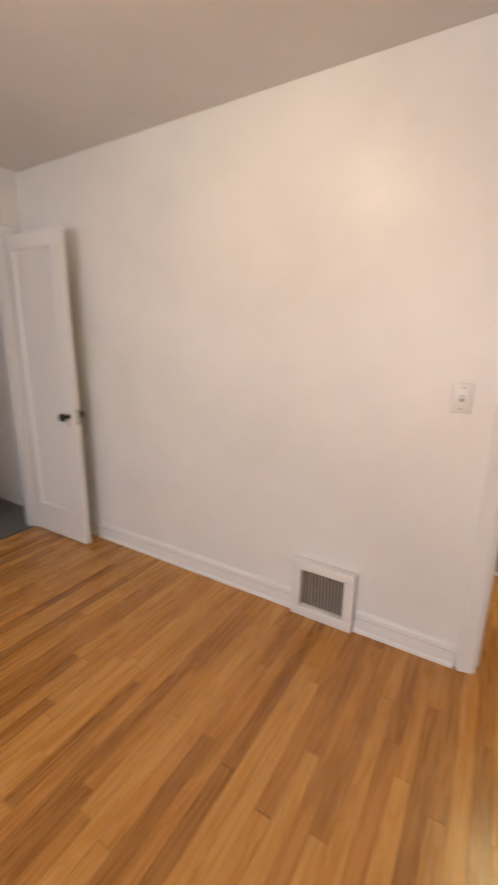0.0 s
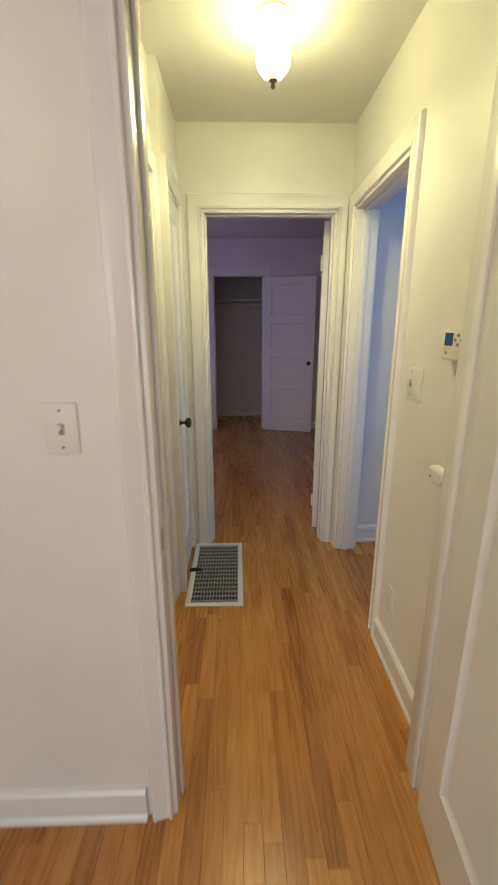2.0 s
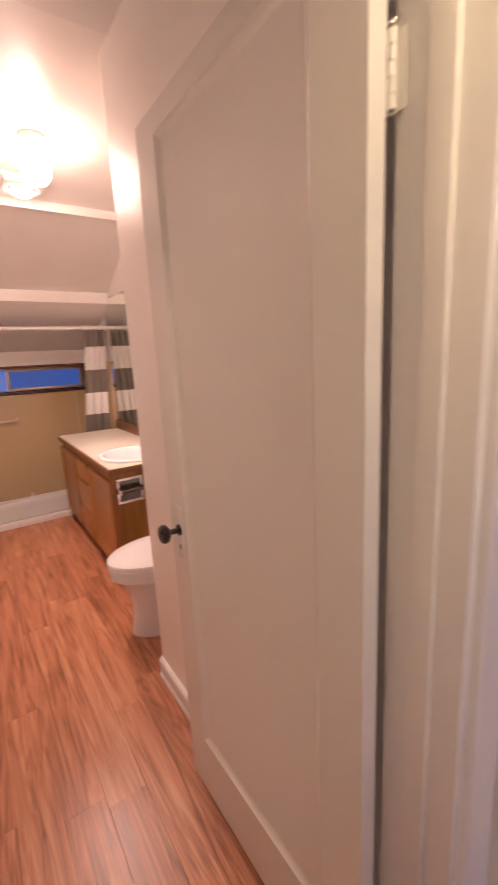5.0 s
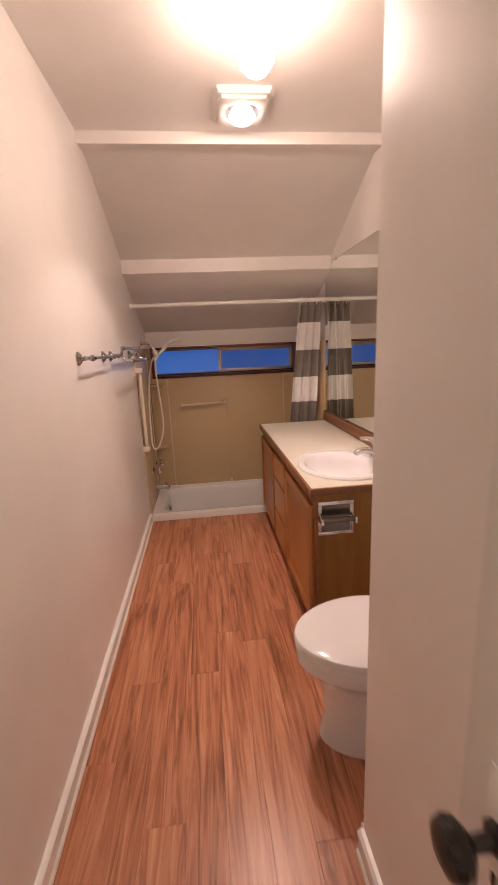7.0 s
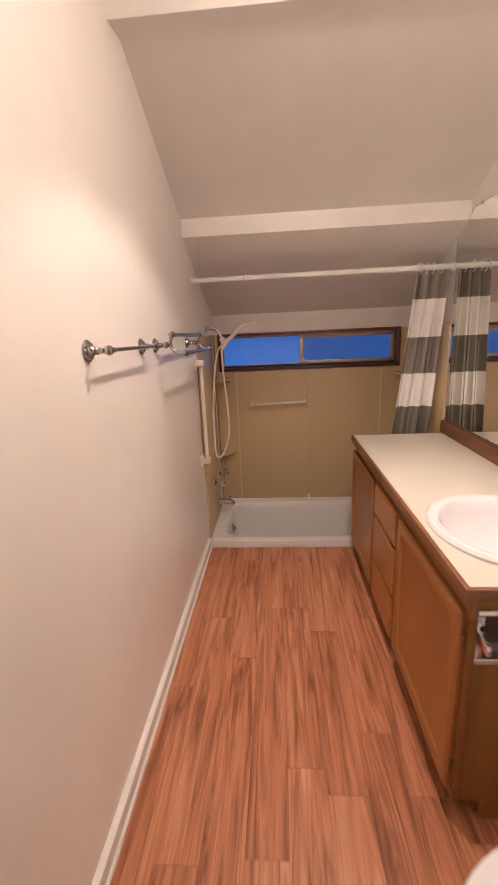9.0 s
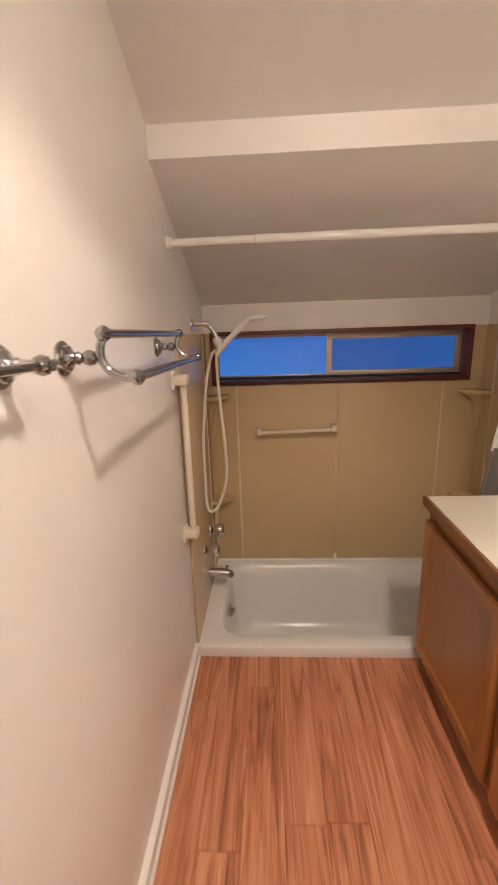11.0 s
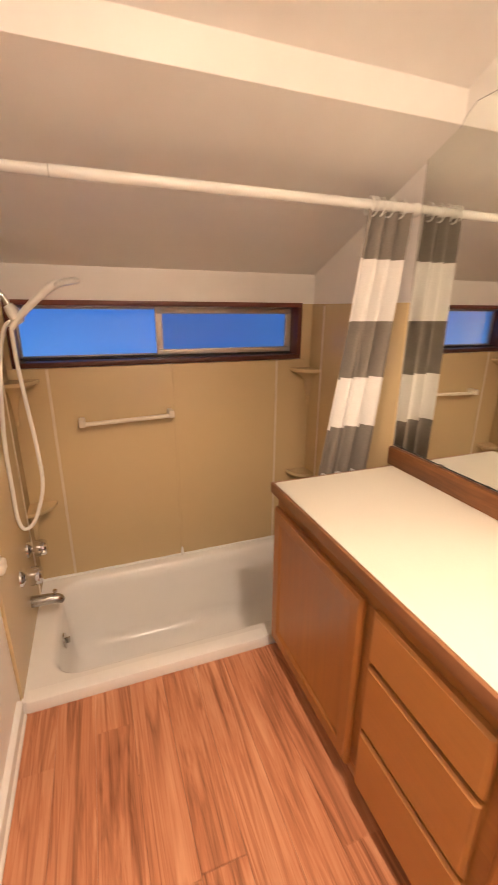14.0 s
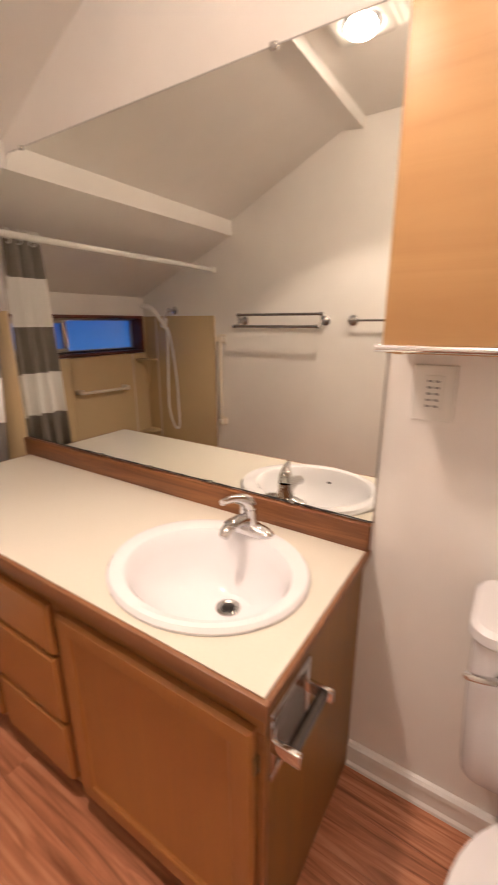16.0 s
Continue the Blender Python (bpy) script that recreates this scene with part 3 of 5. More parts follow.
door("door_1", (0.832, 1.790, 0.006), -95.0, 0.745, 1.985, "white panelled door standing open against the doorway", hinges=(1,))
door("door_2", (-2.87, 1.655, 0.008), 0.8, 0.58, 2.02, "narrow white panelled closet door standing open", hinges=(), rail=0.10)
door("door_3", (-0.205, 2.757, BZ + 0.012), 180.6, 0.742, 2.00, "white panelled bathroom door folded back against the wall", knobs=(1,), hinges=(-1,), knob_z=0.925, lid=0.055)
door("door_4", (-0.053, 3.3525, 0.008), -90.0, 0.383, 2.014, "narrow white linen closet door, closed", knob_z=0.922, knobs=(1,), hinges=(), rail=0.075)
door("door_5", (0.828, 3.625, 0.006), 79.5, 0.71, 2.03, "white bedroom door standing open, seen edge on", knobs=(), hinges=(1,))
door("door_6", (0.632, 6.655, 0.008), -15.5, 0.69, 2.04, "white five-panel closet door swung open", knobs=(-1,), hinges=(), rows=4, knob_z=0.95, plate=False)
# hinges that show on the closed linen door and the strike of the first doorway
hl = thing("door_hinge", (-0.034, 3.362, 0.4), "white painted hinge pair on the linen closet", "hinge")
for z in (0.40, 1.79):
    hb = bmesh.new()
    for k in range(5):
        add_lathe(hb, [(0.0055, 0), (0.0065, 0.001), (0.0065, 0.0165), (0.0055, 0.0175)], (-0.028, 3.362, z - 0.045 + 0.018 * k), n=12)
    add_lathe(hb, [(0.0, 0), (0.006, 0.002), (0.006, 0.004), (0.0, 0.006)], (-0.028, 3.362, z - 0.052), n=12)
    add_box(hb, -0.0365, -0.028, 3.342, 3.380, z - 0.045, z + 0.045, bevel=0.001)
    part("hinge_leaf", hb, TRIM, hl)
single("strike_plate", box(0.0878, 0.0892, 1.816, 1.834, 0.878, 0.934), NICKEL, "worn metal strike plate in the door lining", "strike plate", at=(0.0878, 1.825, 0.9))

# ---- front room ----
gx0, gx1, gz = -0.785, -0.455, 0.315
grille = thing("return_air_grille", (-0.62, 1.775, 0.0), "white framed wall register with grey upright slats", "air vent")
add = bmesh.new()
for a, b, c, d in ((gx0, gx1, 0.0, 0.055), (gx0, gx1, gz - 0.048, gz), (gx0, gx0 + 0.05, 0.055, gz - 0.048), (gx1 - 0.05, gx1, 0.055, gz - 0.048)):
    add_box(add, a, b, 1.755, 1.80, c, d, bevel=0.003)
part("rim", add, TRIM, grille, "white painted frame")
part("backing", box(gx0 + 0.04, gx1 - 0.04, 1.792, 1.799, 0.05, gz - 0.04), DARK, grille)
for k in range(13):
    x = gx0 + 0.060 + k * (gx1 - gx0 - 0.120) / 12
    part("slat", box(x - 0.0038, x + 0.0038, 1.783, 1.790, 0.054, gz - 0.047), ALU, grille)


def switch(name, at, normal, label, low=False, half=0.037, shift=0.0):
    """A wall plate with a toggle (or, low, a pair of sockets); normal: 'y-' or 'x-'."""
    root = thing(name, at, label, "light switch" if not low else "outlet")
    x, y, z = at

    def bx(u0, u1, d0, d1, z0, z1, bevel=0.0):
        if normal == "y-":
            return box(x + u0, x + u1, y - d1, y - d0, z + z0, z + z1, bevel=bevel)
        return box(x - d1, x - d0, y + u0, y + u1, z + z0, z + z1, bevel=bevel)
    part("plate", bx(-half, half, 0.0, 0.006, -0.059, 0.059, 0.0025), PLASTIC, root)
    if low:
        for dz in (-0.02, 0.02):
            part("socket", bx(-0.017, 0.017, 0.006, 0.0085, dz - 0.014, dz + 0.014, 0.001), PLASTIC, root)
    else:
        part("toggle_slot", bx(shift - 0.006, shift + 0.006, 0.006, 0.007, -0.013, 0.013), INK, root, "grey slot")
        part("toggle", bx(shift - 0.004, shift + 0.004, 0.006, 0.017, 0.0, 0.011, 0.0015), PLASTIC, root)
    for dz in (-0.042, 0.042):
        part("screw", bx(shift - 0.003, shift + 0.003, 0.006, 0.0072, dz - 0.003, dz + 0.003, 0.0005), INK, root)
    return root


switch("light_switch", (-0.112, 1.80, 1.197), "y-", "white toggle switch plate on the plaster wall")
switch("hall_light_switch", (0.92, 2.365, 1.217), "x-", "wide white toggle switch plate beside the side doorway", half=0.058, shift=0.03)
switch("outlet", (0.92, 2.375, 0.30), "x-", "white outlet plate low on the hall wall", low=True)

front_lamp = thing("ceiling_lamp", (-0.9, 0.5, H), "small frosted glass ceiling lamp, lit", "ceiling lamp")
part("canopy", add_lathe(bmesh.new(), [(0.0, 0), (0.075, 0), (0.07, -0.02), (0.0, -0.022)], (-0.9, 0.5, H)), PLASTIC, front_lamp)
part("shade", add_lathe(bmesh.new(), [(0.05, -0.022), (0.085, -0.04), (0.10, -0.075), (0.08, -0.12), (0.03, -0.14), (0.0, -0.142)], (-0.9, 0.5, H)), GLOW_FRONT, front_lamp, "glowing white glass")
win = thing("window_1", (-0.6, -2.65, 0.8), "wide white-framed front window", "window", kind="structure")
for k in range(3):
    x = -1.6 + k * 1.0
    part("window_frame", box(x - 0.03, x + 0.03, -2.66, -2.61, 0.8, 2.1), TRIM, win)
for z in (0.8, 2.05):
    part("rail", box(-1.57, 0.37, -2.655, -2.612, z, z + 0.05), TRIM, win)

# ---- hall ----
lx, ly = 0.415, 2.654
hall_lamp = thing("hall_ceiling_lamp", (lx, ly, H), "lit frosted glass ceiling lamp with a dark finial", "ceiling lamp")
part("canopy", add_lathe(bmesh.new(), [(0.0, 0), (0.060, 0), (0.060, -0.008), (0.046, -0.018), (0.026, -0.026), (0.022, -0.040), (0.026, -0.070), (0.0, -0.072)], (lx, ly, H)), PLASTIC, hall_lamp)
part("shade", add_lathe(bmesh.new(), [(0.026, -0.070), (0.045, -0.080), (0.058, -0.104), (0.062, -0.128), (0.055, -0.156), (0.036, -0.178), (0.014, -0.186), (0.0, -0.187)], (lx, ly, H)), GLOW_HALL, hall_lamp, "glowing frosted glass bell")
part("finial", add_lathe(bmesh.new(), [(0.0, -0.180), (0.016, -0.182), (0.018, -0.192), (0.008, -0.198), (0.006, -0.204), (0.010, -0.210), (0.004, -0.218), (0.0, -0.219)], (lx, ly, H)), BRASS, hall_lamp, "dark brass finial")

reg = thing("floor_register", (0.14, 3.08, 0.0), "white framed floor register with a grey grid", "air vent")
rx0, rx1, ry0, ry1 = -0.012, 0.297, 2.752, 3.405
rim = bmesh.new()
for a in ((rx0, rx1, ry0, ry0 + 0.03), (rx0, rx1, ry1 - 0.03, ry1), (rx0, rx0 + 0.03, ry0 + 0.03, ry1 - 0.03), (rx1 - 0.03, rx1, ry0 + 0.03, ry1 - 0.03)):
    add_box(rim, *a, 0.0, 0.008, bevel=0.002)
part("rim", rim, TRIM, reg, "scuffed white metal frame")
part("well", box(rx0 + 0.028, rx1 - 0.028, ry0 + 0.028, ry1 - 0.028, 0.0005, 0.0012), DARK, reg)
nb = 15
for k in range(nb):
    y = ry0 + 0.045 + k * (ry1 - ry0 - 0.09) / (nb - 1)
    part("crossbar", box(rx0 + 0.03, rx1 - 0.03, y - 0.0045, y + 0.0045, 0.0012, 0.0058), STEEL, reg)
for k in range(14):
    x = rx0 + 0.044 + k * (rx1 - rx0 - 0.088) / 13
    part("bar", box(x - 0.002, x + 0.002, ry0 + 0.03, ry1 - 0.03, 0.0012, 0.0048), STEEL, reg)
lv = bmesh.new()
add_tube(lv, [(-0.018, 3.075, 0.016), (0.035, 3.078, 0.018), (0.055, 3.075, 0.014)], [0.012, 0.011, 0.006], n=10)
part("lever", lv, BLACK, reg, "dark damper lever")

th = thing("thermostat", (0.92, 2.135, 1.32), "white wall thermostat with a small blue screen", "thermostat")
part("case", box(0.888, 0.92, 2.0, 2.14, 1.322, 1.408, bevel=0.006, seg=3), PLASTIC, th)
part("screen", box(0.8865, 0.889, 2.078, 2.122, 1.362, 1.398), SCREEN, th, "blue display")
for dy, dz in ((2.05, 1.392), (2.05, 1.366), (2.032, 1.379), (2.066, 1.379), (2.11, 1.342)):
    part("button", box(0.8862, 0.889, dy - 0.006, dy + 0.006, dz - 0.004, dz + 0.004, bevel=0.001), INK, th)
br = thing("wall_bracket", (0.92, 2.12, 0.92), "white rounded plastic bracket on the hall wall", "wall bracket")
bk = bmesh.new()
add_box(bk, 0.880, 0.92, 1.995, 2.12, 0.945, 0.997, bevel=0.014, seg=4)
part("cover", bk, PLASTIC, br)
for y in (2.02, 2.095):
    part("screw", add_lathe(bmesh.new(), [(0.0, 0.0), (0.004, 0.0), (0.004, 0.002), (0.0, 0.003)], (0.8795, y, 0.966), (-1, 0, 0), n=10), INK, br)

# ---- bedroom closet ----
single("closet_shelf", box(-0.65, 1.25, 7.26, 7.68, 1.80, 1.822, bevel=0.002), TRIM, "white painted closet shelf", "shelf", at=(0.3, 7.47, 1.80))
single("closet_rod", add_tube(bmesh.new(), [(-0.65, 7.30, 1.735), (1.25, 7.30, 1.735)], 0.016), PLASTIC, "white closet hanging rod under the shelf", "closet rod", at=(0.3, 7.30, 1.735))
# ---- bathroom: tub end ----
TX0, TX1, TY0, TY1 = -4.725, -3.968, 1.936, 3.478
tub = thing("bathtub", ((TX0 + TX1) / 2, 2.7, -0.4), "off-white enamelled tub sunk to floor level", "bathtub")
rimz = 0.028
loops = [rrect(TX0, TX1, TY0, TY1, 0.004, BZ - 0.06), rrect(TX0, TX1, TY0, TY1, 0.006, rimz - 0.012), rrect(TX0 + 0.004, TX1 - 0.004, TY0 + 0.004, TY1 - 0.004, 0.010, rimz)]
for inset, z, r in ((0.0, rimz, 0.11), (0.006, rimz - 0.003, 0.11), (0.016, rimz - 0.016, 0.11), (0.026, rimz - 0.06, 0.11), (0.045, -0.20, 0.12), (0.058, -0.29, 0.12), (0.075, -0.335, 0.11), (0.105, -0.362, 0.09), (0.16, -0.372, 0.06)):
    loops.append(rrect(TX0 + 0.055 + inset, TX1 - 0.075 - inset, TY0 + 0.088 + inset, TY1 - 0.09 - inset * 2.0, r, z))
part("basin", add_loops(bmesh.new(), loops, cap0=False), ENAMEL, tub, "worn off-white enamel basin")
part("drain", add_lathe(bmesh.new(), [(0.0, 0.0), (0.034, 0.0), (0.034, 0.004), (0.024, 0.005), (0.022, 0.002), (0.0, 0.002)], (-4.345, 2.22, -0.371)), NICKEL, tub, "dull metal drain")
ov = bmesh.new()
add_lathe(ov, [(0.0, 0.0), (0.036, 0.0), (0.034, 0.006), (0.012, 0.010), (0.0, 0.010)], (-4.345, 2.058, -0.06), (0, 1, 0.13))
add_box(ov, -4.349, -4.341, 2.060, 2.083, -0.075, -0.045, bevel=0.002)
part("overflow_plate", ov, NICKEL, tub, "dark overflow plate with a trip lever")
sill = bmesh.new()
add_box(sill, -4.020, -3.962, 1.957, 2.905, BZ - 0.01, 0.0305, bevel=0.005, seg=2)
single("tub_edge_board", sill, CAULK, "white caulked edge board along the tub front", "edge board", at=(-3.99, 2.43, BZ))

sur = thing("tub_surround", (-4.73, 2.7, 0.0), "tan wall panels round the tub with pale seams", "tub surround")
part("back_panel", box(-4.740, -4.726, 1.936, 3.478, 0.0, 1.136, bevel=0.002), SURROUND, sur)
part("back_panel", box(-4.740, -4.727, 1.936, 1.968, 1.136, 1.43), SURROUND, sur)
part("back_panel", box(-4.740, -4.727, 3.406, 3.478, 1.136, 1.43), SURROUND, sur)
part("side_panel", box(-4.726, -3.992, 1.934, 1.946, 0.0, 1.43, bevel=0.002), SURROUND, sur)
part("side_panel", box(-4.726, -3.97, 3.468, 3.480, 0.0, 1.43, bevel=0.002), SURROUND, sur)
for y in (2.107, 3.262):
    part("seam", box(-4.726, -4.7215, y - 0.006, y + 0.006, 0.03, 1.134, bevel=0.0015), SEAM, sur, "pale seam strip")
part("seam", box(-4.726, -4.7215, 2.682, 2.696, 0.03, 1.134, bevel=0.001), SURROUND, sur, "raised tan seam strip")
for y, s in ((1.946, 1), (3.468, -1)):
    part("seam", box(-4.60, -4.588, y, y + s * 0.004, 0.03, 1.42), SEAM, sur, "pale seam strip")
    for z in (1.075, 0.46):
        n = 14
        poly = [(-4.726, y)] + [(-4.726 + 0.125 * math.cos(math.pi / 2 * k / n), y + s * 0.125 * math.sin(math.pi / 2 * k / n)) for k in range(n + 1)]
        sh = add_prism(bmesh.new(), poly, "z", z, z + 0.016)
        low = [(-4.726, y)] + [(-4.726 + 0.07 * math.cos(math.pi / 2 * k / n), y + s * 0.07 * math.sin(math.pi / 2 * k / n)) for k in range(n + 1)]
        add_loops(sh, [[(-4.726 + (a + 4.726) * q, y + (b - y) * q, z - d) for a, b in low] for q, d in ((1.7, 0.0), (1.5, 0.012), (0.9, 0.03), (0.5, 0.06), (0.3, 0.12), (0.2, 0.2))], cap0=False)
        part("corner_shelf", sh, SURROUND, sur, "moulded corner shelf")
bead = bmesh.new()
add_tube(bead, [(-4.722, TY0 + 0.01, rimz + 0.003)] + [(-4.722, TY0 + 0.01 + k * 0.1, rimz + 0.002 + 0.002 * (k % 2)) for k in range(1, 15)] + [(-4.722, TY1 - 0.01, rimz + 0.003)], 0.007, n=8)
part("caulk_bead", bead, CAULK, sur, "uneven white caulk")
part("caulk_blob", add_lathe(bmesh.new(), [(0.011, 0), (0.009, 0.02), (0.004, 0.05), (0.0, 0.055)], (-4.722, 2.689, rimz)), CAULK, sur, "white caulk at the seam")

gb = thing("towel_bar", (-4.70, 2.44, 0.88), "small pale plastic bar on the tub's back wall", "towel bar")
part("bar", add_tube(bmesh.new(), [(-4.668, 2.235, 0.872), (-4.668, 2.655, 0.884)], 0.0105), IVORY, gb)
for y, z in ((2.232, 0.874), (2.658, 0.888)):
    pk = bmesh.new()
    add_box(pk, -4.726, -4.655, y - 0.014, y + 0.014, z - 0.015, z + 0.022, bevel=0.006, seg=3)
    part("post", pk, IVORY, gb)

grab = thing("grab_bar", (-3.955, 1.96, 0.62), "upright ivory plastic grab bar on the wall", "grab bar")
part("rail", add_tube(bmesh.new(), [(-3.92, 1.972, 0.645), (-3.92, 1.972, 1.255)], 0.0125, n=16), IVORY, grab)
for z, s in ((0.635, -1), (1.262, 1)):
    g = bmesh.new()
    add_box(g, -3.947, -3.893, 1.934, 1.994, z - 0.020, z + 0.020, bevel=0.010, seg=3)
    add_box(g, -3.950, -3.890, 1.934, 1.946, z - 0.034, z + 0.034, bevel=0.005)
    part("mount", g, IVORY, grab)

sx = -4.39
shower = thing("hand_shower", (sx, 1.946, 1.47), "white hand shower on a chrome arm with looped hose", "shower")
part("flange", add_lathe(bmesh.new(), [(0.0, 0), (0.032, 0), (0.030, 0.006), (0.014, 0.014), (0.0, 0.014)], (sx, 1.934, 1.472), (0, 1, 0)), CHROME, shower)
part("arm", add_tube(bmesh.new(), smooth_path([(sx, 1.934, 1.472), (sx, 1.99, 1.473), (sx, 2.016, 1.462), (sx, 2.038, 1.434), (sx, 2.050, 1.402)]), 0.0105), CHROME, shower, "bent chrome arm")
part("collar", add_lathe(bmesh.new(), [(0.0, 0), (0.0145, 0), (0.016, 0.012), (0.0145, 0.024), (0.0, 0.024)], (sx, 1.992, 1.473), (0, 1, 0)), CHROME, shower)
part("holder", add_tube(bmesh.new(), [(sx, 2.046, 1.410), (sx, 2.058, 1.388), (sx, 2.072, 1.356), (sx, 2.078, 1.346)], [0.017, 0.023, 0.023, 0.016], n=14), PLASTIC, shower, "white plastic swivel holder")
part("handle", add_tube(bmesh.new(), smooth_path([(sx + 0.01, 2.046, 1.330), (sx + 0.012, 2.080, 1.370), (sx + 0.014, 2.135, 1.424), (sx + 0.016, 2.185, 1.466), (sx + 0.016, 2.222, 1.488)]), [0.012 + 0.004 * (k / 32) for k in range(33)], n=14), PLASTIC, shower, "white handle")
part("spray_head", add_lathe(bmesh.new(), [(0.0, 0.012), (0.03, 0.010), (0.046, 0.002), (0.048, -0.006), (0.044, -0.012), (0.0, -0.013)], (sx + 0.016, 2.252, 1.494), (0.0, -0.22, 1.0)), PLASTIC, shower, "round white spray head")
hose = smooth_path([(sx, 2.062, 1.358), (sx, 2.026, 1.335), (sx, 1.996, 1.24), (sx + 0.005, 1.974, 1.08), (sx + 0.01, 1.958, 0.89), (sx + 0.012, 1.955, 0.69), (sx + 0.014, 1.956, 0.57), (sx + 0.014, 1.976, 0.52), (sx + 0.014, 2.020, 0.558), (sx + 0.014, 2.066, 0.70), (sx + 0.014, 2.068, 0.86), (sx + 0.013, 2.056, 1.05), (sx + 0.012, 2.047, 1.21), (sx + 0.01, 2.046, 1.330)], 9)
part("hose", add_tube(bmesh.new(), hose, 0.0075, n=10), PLASTIC, shower, "white ribbed hose")

tap = thing("tub_faucet", (sx, 1.946, 0.14), "chrome tub spout with two clear-capped handles", "faucet")
part("spout", add_tube(bmesh.new(), smooth_path([(sx, 1.946, 0.150), (sx, 2.00, 0.150), (sx, 2.05, 0.144), (sx, 2.072, 0.126)], 5), [0.026, 0.026, 0.025, 0.025, 0.024, 0.024, 0.024, 0.023, 0.023, 0.022, 0.022, 0.021, 0.020, 0.018, 0.016, 0.014], n=16), NICKEL, tap, "chrome spout")
part("diverter", add_lathe(bmesh.new(), [(0.005, 0), (0.005, 0.014), (0.009, 0.016), (0.009, 0.024), (0.0, 0.026)], (sx, 2.045, 0.165)), NICKEL, tap)
for x, z in ((-4.285, 0.348), (-4.50, 0.352)):
    part("handle", add_lathe(bmesh.new(), [(0.0, 0), (0.038, 0.0), (0.036, 0.007), (0.020, 0.014), (0.014, 0.018), (0.014, 0.026), (0.034, 0.029), (0.038, 0.040), (0.036, 0.072), (0.030, 0.080), (0.0, 0.082)], (x, 1.946, z), (0, 1, 0), n=12), CHROME, tap, "faceted chrome handle")

rod = thing("shower_rod", (-4.0, 2.7, 1.749), "white shower curtain rod across the tub", "curtain rod")
part("tube", add_tube(bmesh.new(), [(-3.998, 1.950, 1.748), (-3.998, 2.262, 1.750)], 0.0148, n=16), TRIM, rod)
part("tube", add_tube(bmesh.new(), [(-3.998, 2.256, 1.750), (-3.998, 3.464, 1.752)], 0.0162, n=16), TRIM, rod)
part("joint_ring", add_tube(bmesh.new(), [(-3.998, 2.2535, 1.750), (-3.998, 2.2565, 1.750)], 0.0165, n=16), STEEL, rod, "dark joint line")
for y, s in ((1.934, 1), (3.480, -1)):
    part("end_cap", add_lathe(bmesh.new(), [(0.0, 0), (0.023, 0.0), (0.023, 0.012), (0.017, 0.022), (0.0, 0.022)], (-3.998, y, 1.749), (0, s, 0)), PLASTIC, rod)

CURTAIN_Z = [1.735, 1.58, 1.36, 1.138, 0.925, 0.705, 0.485, 0.27, 0.06]
curtain = thing("shower_curtain", (-3.99, 3.37, 0.06), "grey and white striped shower curtain bunched at the wall", "shower curtain")
cloth = bmesh.new()
cols, rows_ = 150, []
for i in range(len(CURTAIN_Z) - 1):
    for k in range(6):
        rows_.append((CURTAIN_Z[i] + (CURTAIN_Z[i + 1] - CURTAIN_Z[i]) * k / 6, i))
rows_.append((CURTAIN_Z[-1], len(CURTAIN_Z) - 2))
grid = []
for z, _ in rows_:
    f = (1.735 - z) / 1.675
    y0, y1 = 3.258 - 0.150 * f, 3.446 - 0.048 * f
    line = []
    for c in range(cols):
        u = c / (cols - 1)
        warp = u + 0.030 * math.sin(7 * u + 2 * f) + 0.012 * math.sin(19 * u + 1.7)
        a = 2 * math.pi * 3.3 * warp
        depth = (0.020 + 0.020 * min(1, f * 2.5)) * (0.75 + 0.25 * math.sin(5 * u + 2.0 + f))
        line.append(cloth.verts.new((-3.995 - 0.17 * f + depth * math.sin(a) + 0.009 * math.sin(2.7 * a + 3 * f + 6 * u), y0 + (y1 - y0) * warp + 0.007 * math.sin(2 * a), z)))
    grid.append(line)
for r in range(len(grid) - 1):
    for c in range(cols - 1):
        face = cloth.faces.new((grid[r][c], grid[r][c + 1], grid[r + 1][c + 1], grid[r + 1][c]))
        face.material_index = rows_[r][1] % 2
part("cloth", cloth, [GREYCLOTH, WHITECLOTH], curtain, "broad grey and white bands")
for k in range(6):
    y = 3.272 + k * k * 0.0055
    part("ring", add_tube(bmesh.new(), [(-3.998 + 0.024 * math.cos(2 * math.pi * i / 16), y + 0.003 * math.sin(2 * math.pi * i / 16), 1.747 + 0.030 * math.sin(2 * math.pi * i / 16)) for i in range(17)], 0.0032, n=6), PLASTIC, curtain, "white plastic ring")

# ---- window over the tub ----
win = thing("window_2", (-4.79, 2.686, 1.14), "slit window with dark brown frame and frosted sliding panes", "window", kind="structure")
wy0, wy1, wz0, wz1 = 1.972, 3.402, 1.14, 1.435
for a in ((wy0, wy1, wz0, wz0 + 0.024), (wy0, wy1, wz1 - 0.022, wz1), (wy0, wy0 + 0.024, wz0 + 0.024, wz1 - 0.022), (wy1 - 0.024, wy1, wz0 + 0.024, wz1 - 0.022)):
    part("window_frame", box(-4.87, -4.716, *a, bevel=0.002), BROWN, win, "dark brown wooden frame")
iy0, iy1, iz0, iz1 = wy0 + 0.024, wy1 - 0.024, wz0 + 0.024, wz1 - 0.022
part("track", box(-4.855, -4.795, iy0, iy1, iz0, iz0 + 0.010, bevel=0.002), DARK, win, "dark lower track")
part("track", box(-4.855, -4.795, iy0, iy1, iz1 - 0.008, iz1, bevel=0.002), ALU, win)
